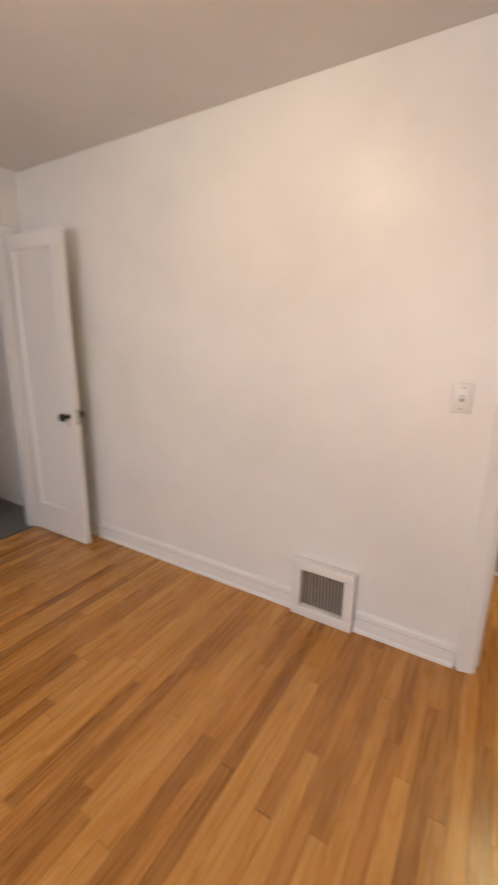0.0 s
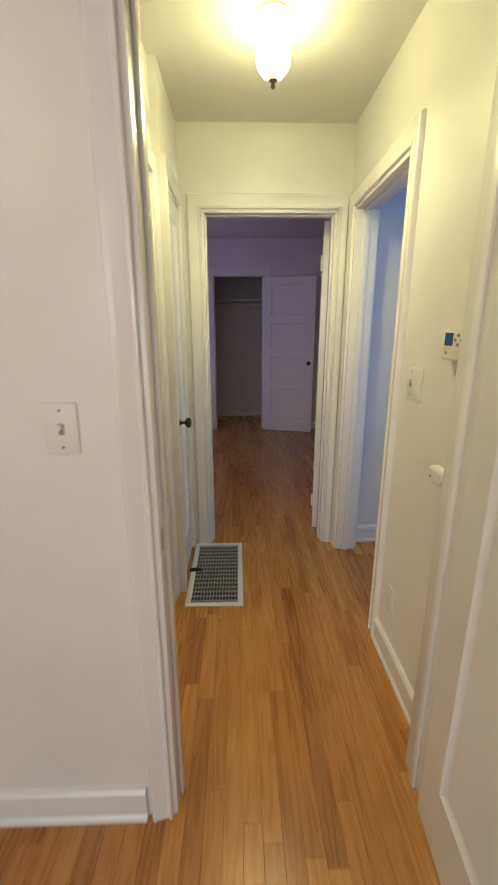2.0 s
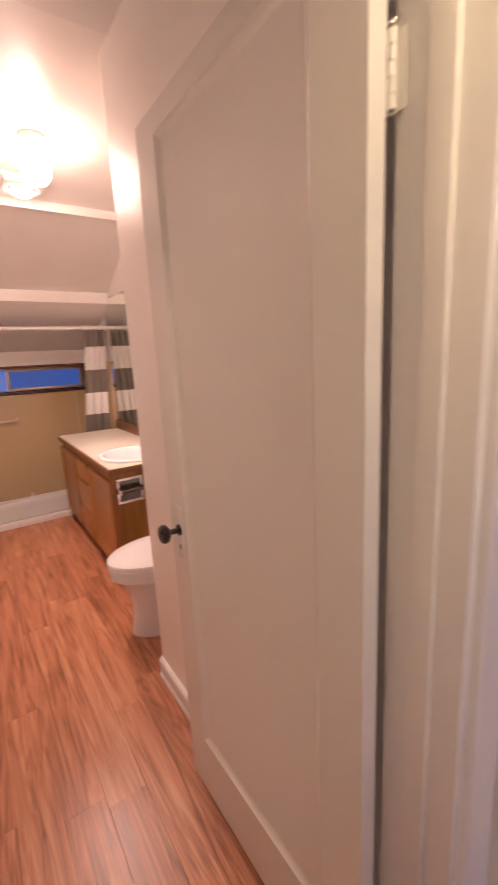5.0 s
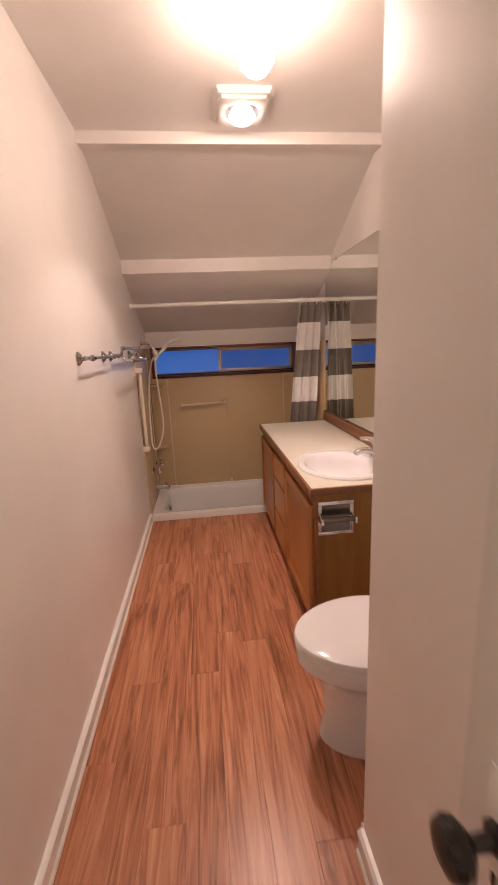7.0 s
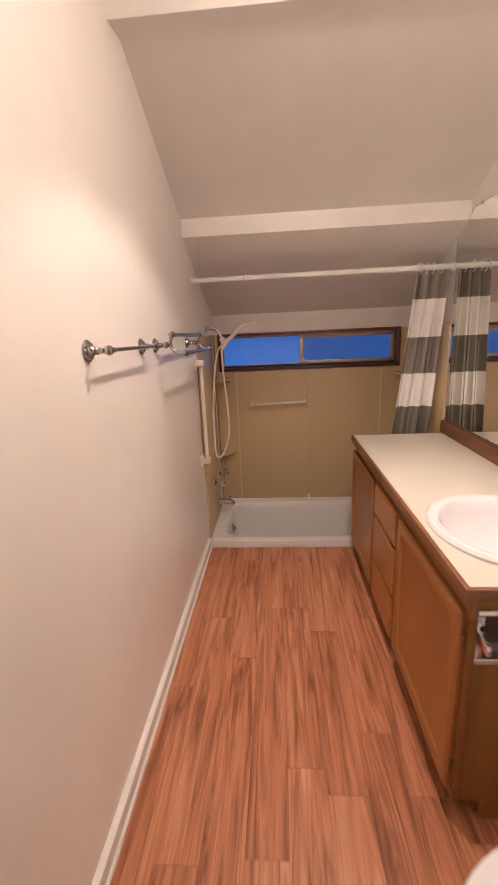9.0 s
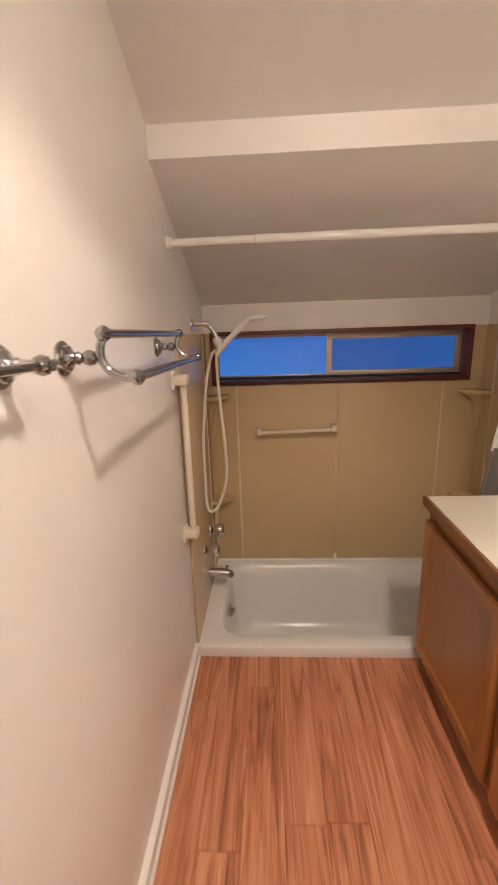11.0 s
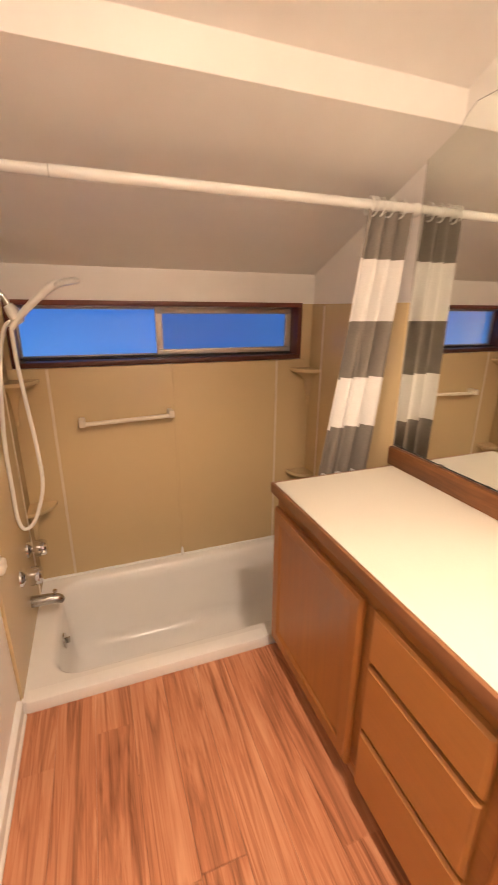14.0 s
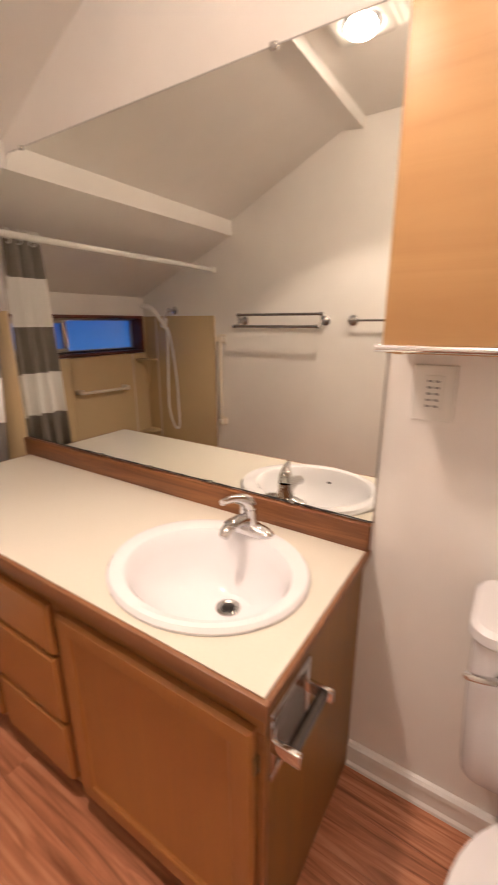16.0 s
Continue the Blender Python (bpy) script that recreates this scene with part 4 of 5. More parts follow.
for a, b, x, t in ((iy0, 2.655, -4.838, 0.010), (2.625, iy1, -4.815, 0.034)):
    z0, z1 = iz0 + 0.010, iz1 - 0.008
    sash = bmesh.new()
    for q in ((a, b, z0, z0 + t * 0.8), (a, b, z1 - t * 0.8, z1), (a, a + t, z0 + t * 0.8, z1 - t * 0.8), (b - t, b, z0 + t * 0.8, z1 - t * 0.8)):
        add_box(sash, x - 0.009, x + 0.009, *q, bevel=0.002)
    s_ = part("sash", sash, ALU, win, "beige metal sash")
    pane = part("pane", box(x - 0.002, x + 0.002, a + t, b - t, z0 + t * 0.8, z1 - t * 0.8), FROST if t < 0.02 else FROST_DIM, s_, "frosted blue pane")
    pane.visible_shadow = False
structure("backdrop", box(-5.42, -5.40, 1.0, 4.4, 0.5, 2.4), DUSK, "deep blue dusk sky outside the window", "backdrop")

# ---- bathroom: vanity ----
VX0, VX1, VF, VB, VT = -3.935, -2.322, 2.930, 3.478, 0.738
van = thing("vanity_cabinet", ((VX0 + VX1) / 2, 3.2, BZ), "honey oak vanity cabinet with two doors and three drawers", "vanity")
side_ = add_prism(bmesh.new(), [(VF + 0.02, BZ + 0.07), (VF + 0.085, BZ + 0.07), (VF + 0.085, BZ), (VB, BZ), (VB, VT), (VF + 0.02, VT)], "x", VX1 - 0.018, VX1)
part("side_panel", side_, CABINET_SHADED, van, "oak side panel with its shade put into the colour")
part("side_panel", box(VX0, VX0 + 0.018, VF + 0.02, VB, BZ, VT), CABINET, van)
part("bottom_panel", box(VX0 + 0.018, VX1 - 0.018, VF + 0.02, VB, BZ + 0.07, BZ + 0.088), CABINET_X, van)
face = bmesh.new()
for a, b, c, d in ((VX0, VX1, VT - 0.070, VT), (VX0, VX1, BZ + 0.07, BZ + 0.112), (VX0, VX0 + 0.035, BZ + 0.112, VT - 0.070), (VX1 - 0.04, VX1, BZ + 0.112, VT - 0.070), (-3.366, -3.300, BZ + 0.112, VT - 0.070), (-2.974, -2.912, BZ + 0.112, VT - 0.070)):
    add_box(face, a, b, VF, VF + 0.02, c, d, bevel=0.0015)
part("face_frame", face, CABINET_X, van)
part("toe_kick", box(VX0, VX1 - 0.018, VF + 0.075, VF + 0.085, BZ, BZ + 0.07), EDGE, van, "dark recessed toe kick")
part("backing", box(VX0 + 0.018, VX1 - 0.018, VF + 0.021, VF + 0.028, BZ + 0.09, VT - 0.02), DARK, van)


def add_front(bm, x0, x1, z0, z1, rail, dip):
    """A door or drawer front, proud of the face frame, with a dished panel."""
    f, k = VF - 0.021, 0.008
    loops = []
    for w_, y in ((0.0, VF - 0.001), (0.0, f + k), (k, f), (rail, f), (rail + 0.005, f + dip * 0.25), (rail + 0.010, f + dip * 0.8), (rail + 0.016, f + dip)):
        loops.append([(x0 + w_, y, z0 + w_), (x1 - w_, y, z0 + w_), (x1 - w_, y, z1 - w_), (x0 + w_, y, z1 - w_)])
    return add_loops(bm, loops)


for x0, x1, hx in ((-3.927, -3.360, -3.927), (-2.920, -2.338, -2.338)):
    d = part("cabinet_door", add_front(bmesh.new(), x0, x1, BZ + 0.093, 0.681, 0.046, 0.012), CABINET, van)
    for z in (0.145, 0.575):
        part("hinge", box(hx - 0.004, hx + 0.005, VF - 0.014, VF + 0.001, z, z + 0.042, bevel=0.002), BRASS, d, "dark hinge")
for z0, z1 in ((0.530, 0.684), (0.296, 0.514), (BZ + 0.095, 0.280)):
    part("drawer_front", add_front(bmesh.new(), -3.312, -2.962, z0, z1, 0.012, 0.0), CABINET_X, van)

SX, SY = -2.632, 3.165
CX0, CX1, CY0, CY1, CZ0, CZ1 = -3.950, -2.303, 2.903, 3.478, 0.738, 0.775
top = thing("countertop", (-3.1, 3.2, CZ0), "cream laminate vanity top with a dark wood edge", "countertop")
angles = sorted([2 * math.pi * k / 56 for k in range(56)] + [math.atan2(y - SY, x - SX) % (2 * math.pi) for x in (CX0 + 0.012, CX1 - 0.012) for y in (CY0 + 0.012, CY1)])


def to_edge(a, x0, x1, y0, y1, z):
    c, s = math.cos(a), math.sin(a)
    r = min(((x1 if c > 0 else x0) - SX) / c if abs(c) > 1e-9 else 1e9, ((y1 if s > 0 else y0) - SY) / s if abs(s) > 1e-9 else 1e9)
    return (SX + r * c, SY + r * s, z)


def ring(z, hx=0.240, hy=0.205):
    return [(SX + hx * math.cos(a), SY + hy * math.sin(a), z) for a in angles]


E0 = (CX0 + 0.012, CX1 - 0.012, CY0 + 0.012, CY1)
part("top", add_loops(bmesh.new(), [ring(CZ0), [to_edge(a, *E0, CZ0) for a in angles], [to_edge(a, *E0, CZ1) for a in angles], ring(CZ1), ring(CZ0)], cap0=False, cap1=False), COUNTER, top)
edge = bmesh.new()
add_box(edge, CX0, CX1, CY0, CY0 + 0.012, CZ0 - 0.003, CZ1 - 0.001, bevel=0.002)
add_box(edge, CX0, CX0 + 0.012, CY0 + 0.012, CY1, CZ0 - 0.003, CZ1 - 0.001, bevel=0.002)
add_box(edge, CX1 - 0.012, CX1, CY0 + 0.012, CY1, CZ1 - 0.022, CZ1 - 0.001, bevel=0.003)
add_box(edge, CX1 - 0.020, CX1 - 0.006, CY0 + 0.012, CY1, CZ0 - 0.001, CZ1 - 0.022)
part("edge_band", edge, EDGE, top, "dark worn wooden edge band")
single("backsplash", box(-3.972, -2.308, 3.456, 3.479, CZ1, 0.853, bevel=0.002), SPLASH, "reddish oak backsplash board under the mirror", "backsplash", at=(-3.14, 3.468, CZ1))

sink = thing("sink", (SX, SY, CZ1), "white oval drop-in porcelain sink", "sink")
sy2 = SY - 0.012
loops = [oval(SX, SY, 0.267, 0.233, CZ1 + 0.001), oval(SX, SY, 0.268, 0.234, CZ1 + 0.008), oval(SX, SY, 0.261, 0.227, CZ1 + 0.017), oval(SX, SY - 0.003, 0.248, 0.214, CZ1 + 0.020), oval(SX + 0.008, sy2, 0.222, 0.188, CZ1 + 0.015),
         oval(SX + 0.010, sy2, 0.212, 0.179, CZ1 + 0.003), oval(SX + 0.011, sy2, 0.203, 0.171, CZ1 - 0.03), oval(SX + 0.013, sy2 + 0.012, 0.178, 0.146, CZ1 - 0.085), oval(SX + 0.016, sy2 + 0.030, 0.132, 0.105, CZ1 - 0.125), oval(SX + 0.020, sy2 + 0.055, 0.078, 0.065, CZ1 - 0.146), oval(SX + 0.022, sy2 + 0.067, 0.03, 0.03, CZ1 - 0.152)]
part("bowl", add_loops(bmesh.new(), loops, cap0=False), PORCELAIN, sink)
part("drain", add_lathe(bmesh.new(), [(0.0, 0.0), (0.034, 0.0), (0.034, 0.004), (0.026, 0.006), (0.021, 0.002), (0.0, 0.002)], (SX + 0.022, sy2 + 0.067, CZ1 - 0.150)), NICKEL, sink, "metal drain flange")
part("stopper", add_lathe(bmesh.new(), [(0.0, 0.0), (0.017, 0.001), (0.019, 0.003), (0.014, 0.006), (0.0, 0.007)], (SX + 0.022, sy2 + 0.067, CZ1 - 0.1488)), BLACK, sink, "dark pop-up stopper")
part("overflow_hole", add_lathe(bmesh.new(), [(0.0, 0.0), (0.010, 0.0), (0.010, 0.003), (0.0, 0.003)], (SX + 0.011, sy2 - 0.168, CZ1 - 0.04), (0, 1, 0.15)), DARK, sink, "dark overflow hole")

fx, fy, fz = SX + 0.0, SY + 0.194, CZ1 + 0.018
fau = thing("sink_faucet", (fx, fy, fz), "chrome single-lever centre-set sink faucet", "faucet")
plate = bmesh.new()
loops = [oval(fx, fy, 0.082, 0.028, fz, power=2.6), oval(fx, fy, 0.082, 0.028, fz + 0.008, power=2.6), oval(fx, fy, 0.070, 0.025, fz + 0.018, power=2.4), oval(fx, fy, 0.032, 0.022, fz + 0.026), oval(fx, fy, 0.026, 0.023, fz + 0.05), oval(fx, fy, 0.024, 0.022, fz + 0.072)]
part("body", add_loops(plate, loops), CHROME, fau)
part("spout", add_tube(bmesh.new(), smooth_path([(fx, fy - 0.005, fz + 0.035), (fx, fy - 0.05, fz + 0.052), (fx, fy - 0.10, fz + 0.050), (fx, fy - 0.125, fz + 0.034)], 5), [0.020, 0.020, 0.0195, 0.019, 0.0185, 0.018, 0.018, 0.0175, 0.017, 0.0165, 0.016, 0.016, 0.0155, 0.0145, 0.0135, 0.012], n=16), CHROME, fau)
part("lever", add_tube(bmesh.new(), smooth_path([(fx, fy + 0.004, fz + 0.070), (fx - 0.005, fy - 0.012, fz + 0.098), (fx - 0.02, fy - 0.045, fz + 0.112), (fx - 0.034, fy - 0.085, fz + 0.112)], 5), [0.023, 0.023, 0.023, 0.0225, 0.022, 0.0205, 0.0185, 0.0165, 0.0145, 0.013, 0.012, 0.011, 0.0105, 0.010, 0.010, 0.008], n=16), CHROME, fau, "chrome lever")
part("lift_rod", add_tube(bmesh.new(), [(fx, fy + 0.022, fz), (fx, fy + 0.022, fz + 0.06), (fx, fy + 0.022, fz + 0.068)], [0.003, 0.003, 0.006], n=8), CHROME, fau)

mir = thing("wall_mirror", (-3.135, 3.474, 0.856), "large frameless wall mirror with a clipped corner", "mirror")
outline = [(-3.966, 0.857), (-2.306, 0.857), (-2.306, 2.0), (-3.785, 2.0), (-3.822, 1.972), (-3.832, 1.952), (-3.966, 1.952)]
part("glass", add_prism(bmesh.new(), outline, "y", 3.4735, 3.479), MIRROR, mir)
rimb = bmesh.new()
ends = outline + outline[:1]
for (xa, za), (xb, zb) in zip(ends, ends[1:]):
    add_tube(rimb, [(xa, 3.4745, za), (xb, 3.4745, zb)], 0.0022, n=6)
part("rim", rimb, STEEL, mir, "dark thin mirror edge")
rot_ = random.Random(3)
worn_edge = bmesh.new()
xs_ = [-3.964 + 0.0166 * k for k in range(101)]
add_tube(worn_edge, [(x, 3.4734, 0.8585 + 0.0012 * rot_.random()) for x in xs_], [0.0016 + 0.0055 * max(0.0, rot_.random() - 0.55) for _ in xs_], n=6)
part("worn_edge", worn_edge, DARK, mir, "black uneven desilvered lower edge")
for x, z in ((-3.70, 2.0), (-2.63, 2.0), (-3.70, 0.857), (-3.42, 0.857), (-3.14, 0.857), (-2.86, 0.857), (-2.55, 0.857)):
    part("clip", box(x - 0.009, x + 0.009, 3.468, 3.479, z - 0.008, z + 0.007, bevel=0.002), NICKEL, mir, "small mirror clip")

holder = thing("paper_holder", (VX1, 3.07, 0.6), "recessed chrome toilet paper holder in the vanity side", "paper holder")
hy0, hy1, hz0, hz1 = 2.946, 3.114, 0.538, 0.704
hp = bmesh.new()
for a in ((hy0, hy1, hz0, hz0 + 0.018), (hy0, hy1, hz1 - 0.018, hz1), (hy0, hy0 + 0.018, hz0 + 0.018, hz1 - 0.018), (hy1 - 0.018, hy1, hz0 + 0.018, hz1 - 0.018)):
    add_box(hp, VX1, VX1 + 0.006, *a, bevel=0.002)
part("plate", hp, CHROME, holder)
cup = bmesh.new()
add_loops(cup, [[(VX1 + 0.004, hy0 + 0.018, hz0 + 0.018), (VX1 + 0.004, hy1 - 0.018, hz0 + 0.018), (VX1 + 0.004, hy1 - 0.018, hz1 - 0.018), (VX1 + 0.004, hy0 + 0.018, hz1 - 0.018)], [(VX1 + 0.0008, hy0 + 0.03, hz0 + 0.03), (VX1 + 0.0008, hy1 - 0.03, hz0 + 0.03), (VX1 + 0.0008, hy1 - 0.03, hz1 - 0.03), (VX1 + 0.0008, hy0 + 0.03, hz1 - 0.03)]], cap0=False)
part("recess", cup, DIMCHROME, holder, "mirror-like recess with the dark floor's reflection put into its colour")
for y in (hy0 + 0.006, hy1 - 0.006):
    ar = bmesh.new()
    add_box(ar, VX1 + 0.004, VX1 + 0.062, y - 0.006, y + 0.006, 0.612, 0.644, bevel=0.003)
    part("arm", ar, CHROME, holder)
part("roller", add_tube(bmesh.new(), [(VX1 + 0.040, hy0 + 0.012, 0.628), (VX1 + 0.040, hy1 - 0.012, 0.628)], 0.0125, n=16), DIMCHROME, holder, "dull grey spring roller")

# ---- bathroom: toilet and cabinet over it ----
TXC = -1.822
toilet = thing("toilet", (TXC, 3.1, BZ), "white two-piece toilet with the lid closed", "toilet")


def egg(cy, hx, front, back, z, n=44):
    """An egg outline with its blunt end to the wall: front and back lengths from cy."""
    out = []
    for k in range(n):
        a = 2 * math.pi * k / n
        c, s = math.cos(a), math.sin(a)
        out.append((TXC + hx * c * (1.0 if s > 0 else 1.0 - 0.06 * s * s), cy + (back if s > 0 else front) * s, z))
    return out


part("pedestal", add_loops(bmesh.new(), [egg(3.06, 0.136, 0.25, 0.24, BZ), egg(3.06, 0.134, 0.246, 0.24, BZ + 0.02), egg(3.06, 0.124, 0.230, 0.235, BZ + 0.10), egg(3.05, 0.126, 0.228, 0.23, BZ + 0.19), egg(3.04, 0.135, 0.235, 0.23, BZ + 0.26), egg(3.02, 0.158, 0.250, 0.23, BZ + 0.305), egg(3.01, 0.180, 0.266, 0.23, BZ + 0.335), egg(3.00, 0.187, 0.272, 0.23, BZ + 0.350), egg(3.00, 0.189, 0.275, 0.23, BZ + 0.392), egg(3.00, 0.187, 0.273, 0.23, BZ + 0.395)]), PORCELAIN, toilet)
part("seat", add_loops(bmesh.new(), [egg(3.00, 0.189, 0.275, 0.20, BZ + 0.396), egg(3.00, 0.191, 0.277, 0.20, BZ + 0.398), egg(3.00, 0.192, 0.278, 0.20, BZ + 0.413), egg(3.00, 0.191, 0.277, 0.20, BZ + 0.415)]), PORCELAIN, toilet)
part("lid", add_loops(bmesh.new(), [egg(3.00, 0.191, 0.277, 0.246, BZ + 0.416), egg(3.00, 0.193, 0.279, 0.248, BZ + 0.418), egg(3.00, 0.193, 0.279, 0.248, BZ + 0.432), egg(3.00, 0.190, 0.275, 0.245, BZ + 0.439), egg(3.00, 0.182, 0.266, 0.238, BZ + 0.443), egg(3.00, 0.12, 0.20, 0.17, BZ + 0.445)]), PORCELAIN, toilet, "closed white lid")
tk = [rrect(TXC - 0.19, TXC + 0.19, 3.30, 3.455, 0.035, BZ + 0.385), rrect(TXC - 0.195, TXC + 0.195, 3.285, 3.460, 0.04, BZ + 0.42), rrect(TXC - 0.208, TXC + 0.208, 3.272, 3.462, 0.04, BZ + 0.62), rrect(TXC - 0.212, TXC + 0.212, 3.268, 3.463, 0.04, BZ + 0.773)]
part("tank", add_loops(bmesh.new(), tk), PORCELAIN, toilet)
tl = [rrect(TXC - 0.216, TXC + 0.216, 3.262, 3.466, 0.042, BZ + 0.775), rrect(TXC - 0.222, TXC + 0.222, 3.256, 3.468, 0.044, BZ + 0.784), rrect(TXC - 0.222, TXC + 0.222, 3.256, 3.468, 0.044, BZ + 0.806), rrect(TXC - 0.212, TXC + 0.212, 3.266, 3.466, 0.04, BZ + 0.815)]
part("tank_lid", add_loops(bmesh.new(), tl), PORCELAIN, toilet)
lev = bmesh.new()
add_lathe(lev, [(0.0, 0.0), (0.014, 0.0), (0.013, 0.007), (0.0, 0.009)], (TXC - 0.15, 3.270, BZ + 0.715), (0, -1, 0))
add_tube(lev, smooth_path([(TXC - 0.15, 3.258, BZ + 0.715), (TXC - 0.185, 3.247, BZ + 0.713), (TXC - 0.215, 3.250, BZ + 0.708)], 4), [0.007, 0.0075, 0.008, 0.008, 0.008, 0.008, 0.0085, 0.009, 0.008], n=10)
part("flush_lever", lev, CHROME, toilet, "chrome flush lever")

wc = thing("wall_cabinet", (-1.92, 3.39, 1.315), "pale plywood wall cabinet over the toilet", "wall cabinet")
part("body", box(-2.272, -1.50, 3.322, 3.479, 1.318, 2.10, bevel=0.002), PLY, wc)
part("cabinet_door", box(-2.275, -1.885, 3.300, 3.320, 1.334, 2.09, bevel=0.003), PLY, wc)
part("cabinet_door", box(-1.881, -1.498, 3.300, 3.320, 1.334, 2.09, bevel=0.003), PLY, wc)
part("towel_rail", add_tube(bmesh.new(), [(-2.283, 3.286, 1.330), (-1.49, 3.286, 1.330)], 0.0075), CHROME, wc, "thin chrome rail")
for x in (-2.24, -1.53):
    part("rail_post", box(x - 0.008, x + 0.008, 3.286, 3.322, 1.319, 1.331, bevel=0.002), PLY, wc)
gf = thing("bathroom_outlet", (-2.185, 3.48, 1.215), "white outlet plate with rows of dark slots", "outlet")
part("plate", box(-2.241, -2.149, 3.472, 3.480, 1.155, 1.285, bevel=0.003), PLASTIC, gf)
part("socket_face", box(-2.214, -2.176, 3.469, 3.473, 1.182, 1.262, bevel=0.002), PLASTIC, gf)
for k in range(5):
    for x in (-2.208, -2.192):
        part("slot", box(x, x + 0.009, 3.4678, 3.4695, 1.188 + k * 0.0145, 1.193 + k * 0.0145), INK, gf)

# ---- towel bars on the long wall ----
def rosette(x, z, reach, parent):
    prof = [(0.0, 0), (0.030, 0.0), (0.031, 0.004), (0.027, 0.008), (0.024, 0.009), (0.022, 0.014), (0.014, 0.018), (0.010, 0.024), (0.012, 0.030), (0.009, 0.034), (0.008, reach - 0.014), (0.012, reach - 0.008), (0.0145, reach), (0.012, reach + 0.008), (0.006, reach + 0.012), (0.008, reach + 0.016), (0.0, reach + 0.020)]
    part("post", add_lathe(bmesh.new(), prof, (x, 1.934, z), (0, 1, 0), n=24), DARKCHROME, parent, "round chrome post")


bar = thing("towel_bar", (-2.70, 1.95, 1.39), "single chrome towel bar on the cream wall", "towel bar")
for x in (-2.475, -2.925):
    rosette(x, 1.39, 0.062, bar)
part("bar", add_tube(bmesh.new(), [(-2.475, 1.996, 1.39), (-2.49, 1.996, 1.39), (-2.91, 1.996, 1.39), (-2.925, 1.996, 1.39)], 0.0065), DARKCHROME, bar)
dbl = thing("double_towel_bar", (-3.42, 1.95, 1.39), "chrome double towel bar with curved brackets", "towel bar")
for x in (-3.105, -3.725):
    rosette(x, 1.39, 0.050, dbl)
    part("bracket", add_tube(bmesh.new(), smooth_path([(x, 2.012, 1.428), (x, 2.004, 1.405), (x, 2.006, 1.382), (x, 2.022, 1.362), (x, 2.045, 1.354), (x, 2.062, 1.354)], 5), 0.0075), DARKCHROME, dbl, "curved chrome bracket")
    for y, z in ((2.012, 1.430), (2.064, 1.354)):
        part("ball_end", add_lathe(bmesh.new(), [(0.0, -0.016), (0.010, -0.012), (0.0145, 0.0), (0.010, 0.012), (0.0, 0.016)], (x, y, z), (1, 0, 0), n=16), DARKCHROME, dbl)
for y, z in ((2.012, 1.430), (2.064, 1.354)):
    part("bar", add_tube(bmesh.new(), [(-3.095, y, z), (-3.735, y, z)], 0.009), DARKCHROME, dbl)

# ---- bathroom ceiling lights ----
bl = thing("bathroom_ceiling_lamp", (-2.12, 2.70, H), "lit white glass jar ceiling lamp", "ceiling lamp")
part("canopy", add_lathe(bmesh.new(), [(0.0, 0), (0.062, 0), (0.062, -0.022), (0.055, -0.03), (0.0, -0.031)], (-2.12, 2.70, H)), PLASTIC, bl)
part("shade", add_lathe(bmesh.new(), [(0.048, -0.03), (0.052, -0.05), (0.062, -0.08), (0.066, -0.125), (0.058, -0.17), (0.036, -0.20), (0.0, -0.209)], (-2.12, 2.70, H)), GLOW_BATH, bl, "glowing white glass jar")
ht = thing("heat_lamp", (-2.70, 2.715, H), "square ceiling heat lamp with a lit bulb", "ceiling lamp")
hx_, hy_ = -2.70, 2.715
ring_ = [2 * math.pi * (k + 0.5) / 32 for k in range(32)]


def square(half_x, half_y, z):
    out = []
    for a in ring_:
        c, s_ = math.cos(a), math.sin(a)
        r = min(half_x / max(abs(c), 1e-6), half_y / max(abs(s_), 1e-6))
        out.append((hx_ + r * c, hy_ + r * s_, z))
    return out


def circle(r, z):
    return [(hx_ + r * math.cos(a), hy_ + r * math.sin(a), z) for a in ring_]


part("trim_frame", add_loops(bmesh.new(), [square(0.138, 0.130, H), square(0.138, 0.130, H - 0.010), square(0.128, 0.120, H - 0.022), square(0.118, 0.112, H - 0.024)], cap0=False, cap1=False), PLASTIC, ht)
part("housing", add_loops(bmesh.new(), [square(0.118, 0.112, H - 0.020), square(0.113, 0.107, H - 0.034), square(0.108, 0.102, H - 0.037), circle(0.082, H - 0.037), circle(0.079, H - 0.034)], cap0=False, cap1=False), PLASTIC, ht)
part("reflector", add_lathe(bmesh.new(), [(0.0, -0.003), (0.066, -0.004), (0.078, -0.033), (0.0795, -0.033), (0.068, -0.0015), (0.0, -0.0012)], (hx_, hy_, H)), SOOT, ht, "dark recessed reflector")
part("bulb", add_lathe(bmesh.new(), [(0.018, -0.005), (0.028, -0.012), (0.046, -0.026), (0.056, -0.042), (0.055, -0.054), (0.045, -0.066), (0.025, -0.075), (0.0, -0.077)], (hx_, hy_, H)), GLOW_HEAT, ht, "glowing bulb")

# ---- floor boards, last ----
PLANKS = {}


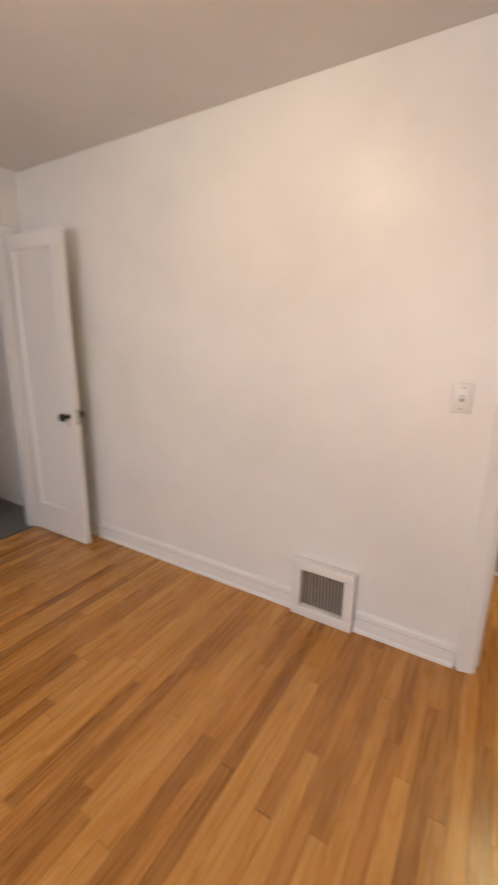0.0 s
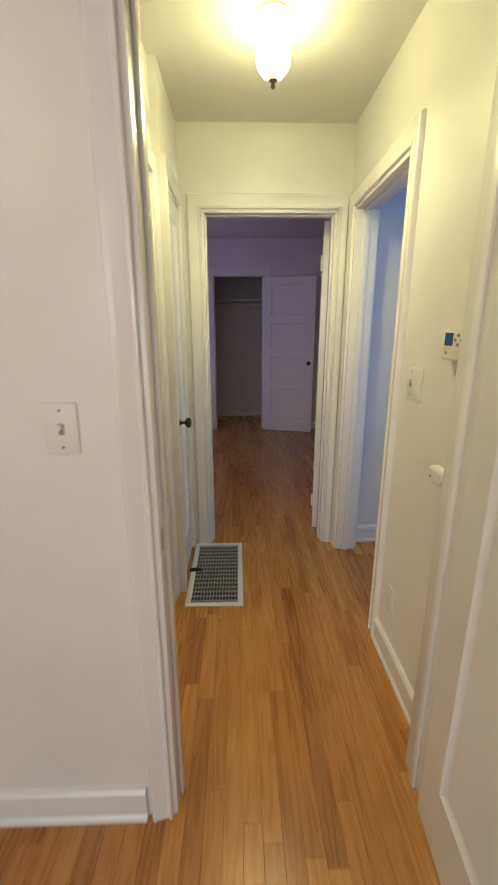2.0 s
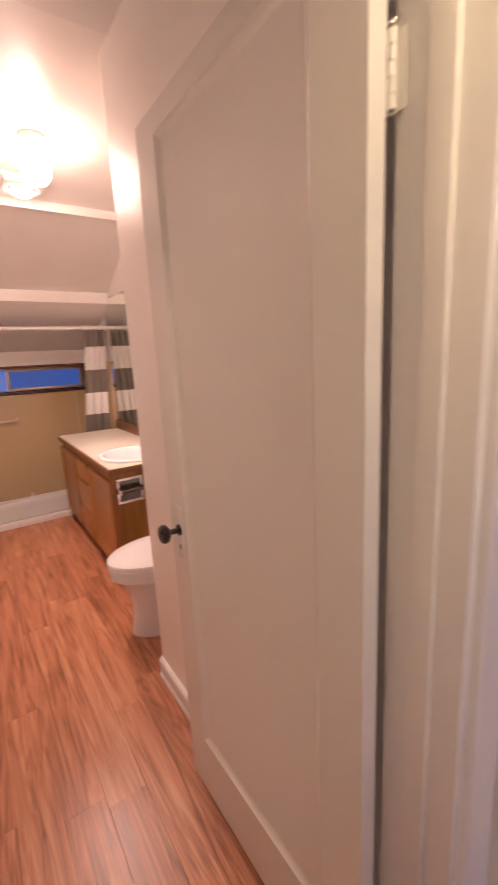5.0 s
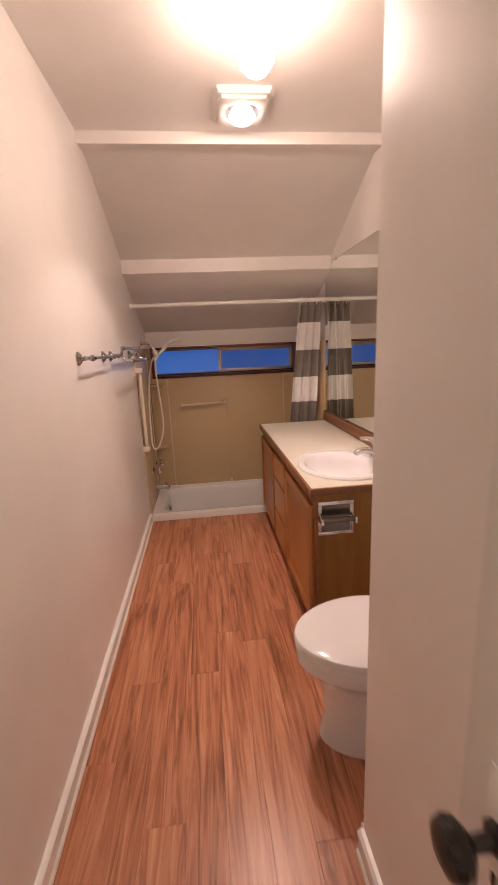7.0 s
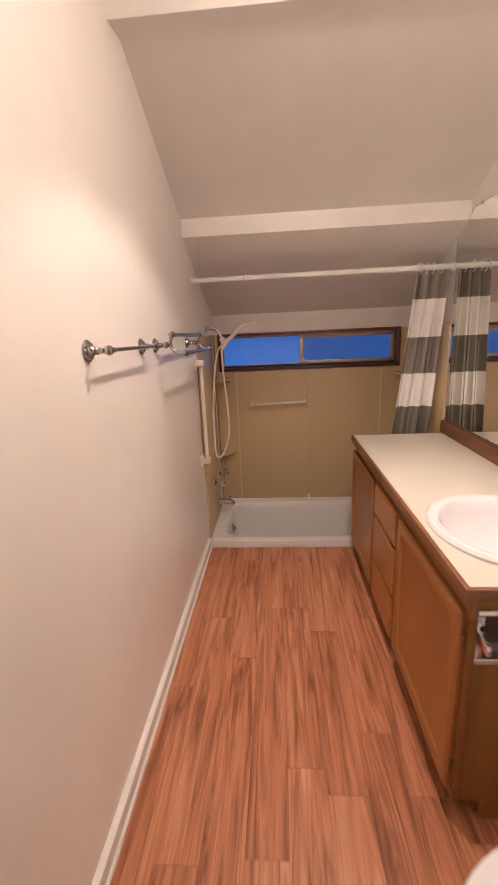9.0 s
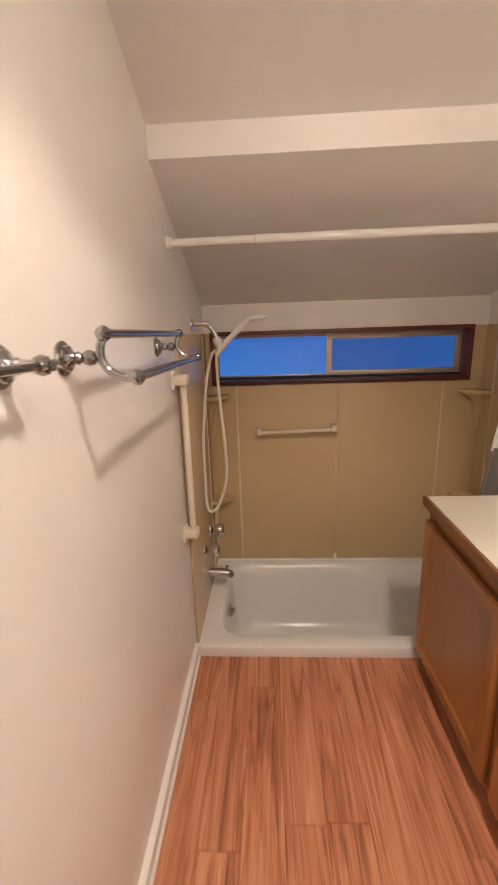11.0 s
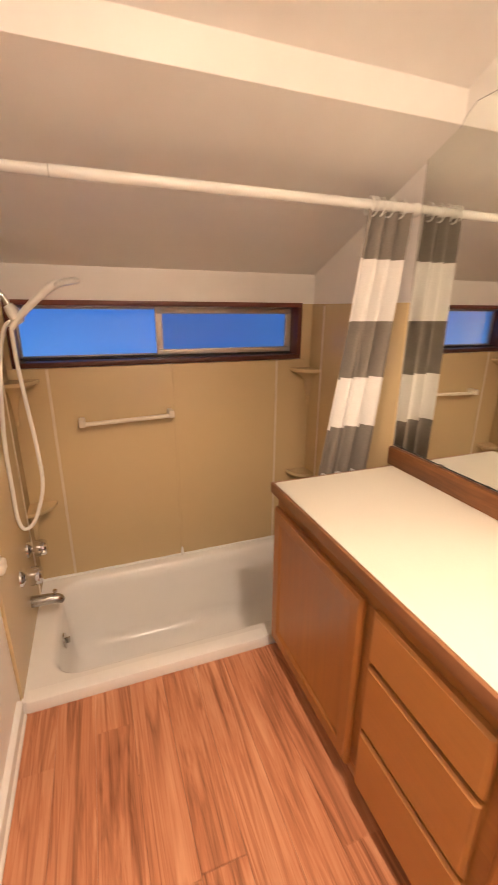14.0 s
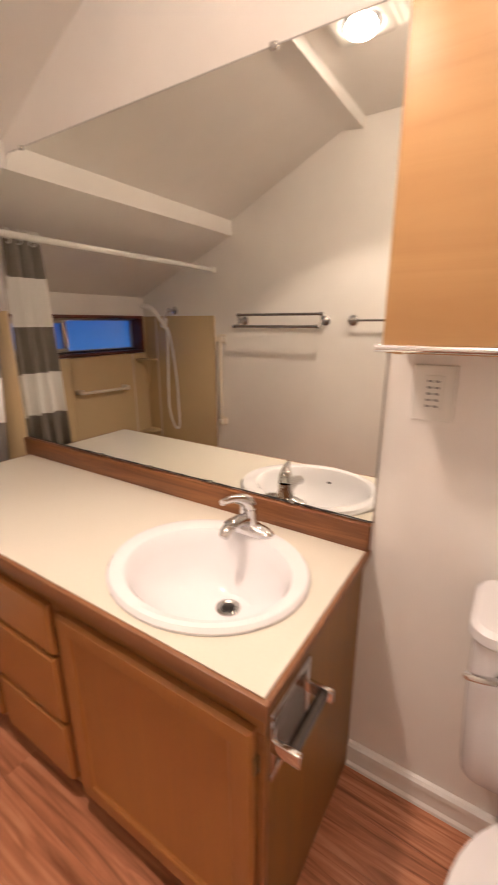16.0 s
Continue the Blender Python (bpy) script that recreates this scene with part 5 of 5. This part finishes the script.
def plank_mesh(length, width, along, mat):
    key = (round(length, 2), width, along)
    if key not in PLANKS:
        l, w_ = key[0] - 0.0006, width - 0.0005
        hx, hy = (w_ / 2, l / 2) if along == "y" else (l / 2, w_ / 2)
        bm = bmesh.new()
        c = 0.0005
        add_loops(bm, [[(-hx, -hy, -0.011), (hx, -hy, -0.011), (hx, hy, -0.011), (-hx, hy, -0.011)], [(-hx, -hy, -c), (hx, -hy, -c), (hx, hy, -c), (-hx, hy, -c)],
                       [(-hx + c, -hy + c, 0), (hx - c, -hy + c, 0), (hx - c, hy - c, 0), (-hx + c, hy - c, 0)]], cap0=False)
        PLANKS[key] = finish("plank", bm, mat, smooth=False)
    return PLANKS[key]


def lay(parent, x0, x1, y0, y1, z, width, lengths, along, mat, far_mat, near, rng, reach=None):
    """Boards in rows with staggered ends. Those in the stretch near become parts; the others are joined."""
    far, n_near = [], 0
    u0, u1, v0, v1 = (x0, x1, y0, y1) if along == "y" else (y0, y1, x0, x1)
    u = u0
    while u < u1 - 0.004:
        w_ = min(width, u1 - u)
        if reach:
            v0, v1 = reach(u + w_ / 2)
        v = v0 - rng.choice(lengths) * rng.random()
        while v < v1 - 0.01:
            length = round(rng.choice(lengths) * rng.uniform(0.75, 1.25) / 0.05) * 0.05
            a, b = max(v, v0), min(v + length, v1)
            v += length
            b = v1 if v1 - b < 0.06 else b
            if b - a < 0.02:
                continue
            length_ = round(b - a, 2)
            cu, cv = u + w_ / 2, (a + b) / 2
            x, y = (cu, cv) if along == "y" else (cv, cu)
            if near(x, y, length_) and n_near < 300 and w_ == width:
                ob = new("plank", plank_mesh(length_, width, along, mat))
                ob.parent, ob.location = parent, (x, y, z)
                n_near += 1
            else:
                far.append((u, u + w_, a, b))
            if b >= v1:
                break
        u += width
    if far:
        verts, faces = [], []
        for a, b, c, d in far:
            a, b, c, d = a + 0.0003, b - 0.0003, c + 0.0003, d - 0.0003
            k = len(verts)
            lo = [(a, c), (b, c), (b, d), (a, d)]
            hi = [(a + 0.0005, c + 0.0005), (b - 0.0005, c + 0.0005), (b - 0.0005, d - 0.0005), (a + 0.0005, d - 0.0005)]
            if along != "y":
                lo, hi = [q[::-1] for q in lo], [q[::-1] for q in hi]
            verts += [(*q, z - 0.011) for q in lo] + [(*q, z) for q in hi]
            top_ = (k + 4, k + 5, k + 6, k + 7)
            faces.append(top_ if along == "y" else top_[::-1])
            for i in range(4):
                j = (i + 1) % 4
                f = (k + i, k + j, k + 4 + j, k + 4 + i)
                faces.append(f if along == "y" else f[::-1])
        me = bpy.data.meshes.new("planks")
        me.from_pydata(verts, [], faces)
        me.materials.append(far_mat)
        ob = new("planks", me)
        ob.parent = parent
        ob["kind"] = "stuff"


rng = random.Random(7)
OAKS = [0.45, 0.7, 0.95, 1.2]


def oak_reach(x):
    """How far a row of boards runs: through the doorways where it can."""
    if -0.15 < x < 1.0:
        return (-2.6, 7.68)
    return (-2.6, 1.80)


lay(floor_wood, -2.88, 2.6, -2.6, 1.80, 0.0, 0.0575, OAKS, "y", OAK, OAK_FAR, lambda x, y, l: -1.2 < x < 1.0 and y + l / 2 > 0.3, rng, oak_reach)
lay(floor_wood, 0.9725, 2.7, 1.93, 3.43, 0.0, 0.0575, OAKS, "y", OAK, OAK_FAR, lambda x, y, l: x < 1.3, rng)
lay(floor_bed, -1.3275, -0.1775, 3.49, 7.68, 0.0, 0.0575, OAKS, "y", OAK, OAK_FAR, lambda x, y, l: -0.5 < x, rng)
lay(floor_bed, 0.9725, 2.6, 3.49, 7.68, 0.0, 0.0575, OAKS, "y", OAK, OAK_FAR, lambda x, y, l: x < 1.4, rng)
lay(floor_bath, -3.964, -0.195, 1.934, 3.48, BZ, 0.128, [1.0, 1.22], "x", LAMINATE, LAMINATE, lambda x, y, l: True, rng)
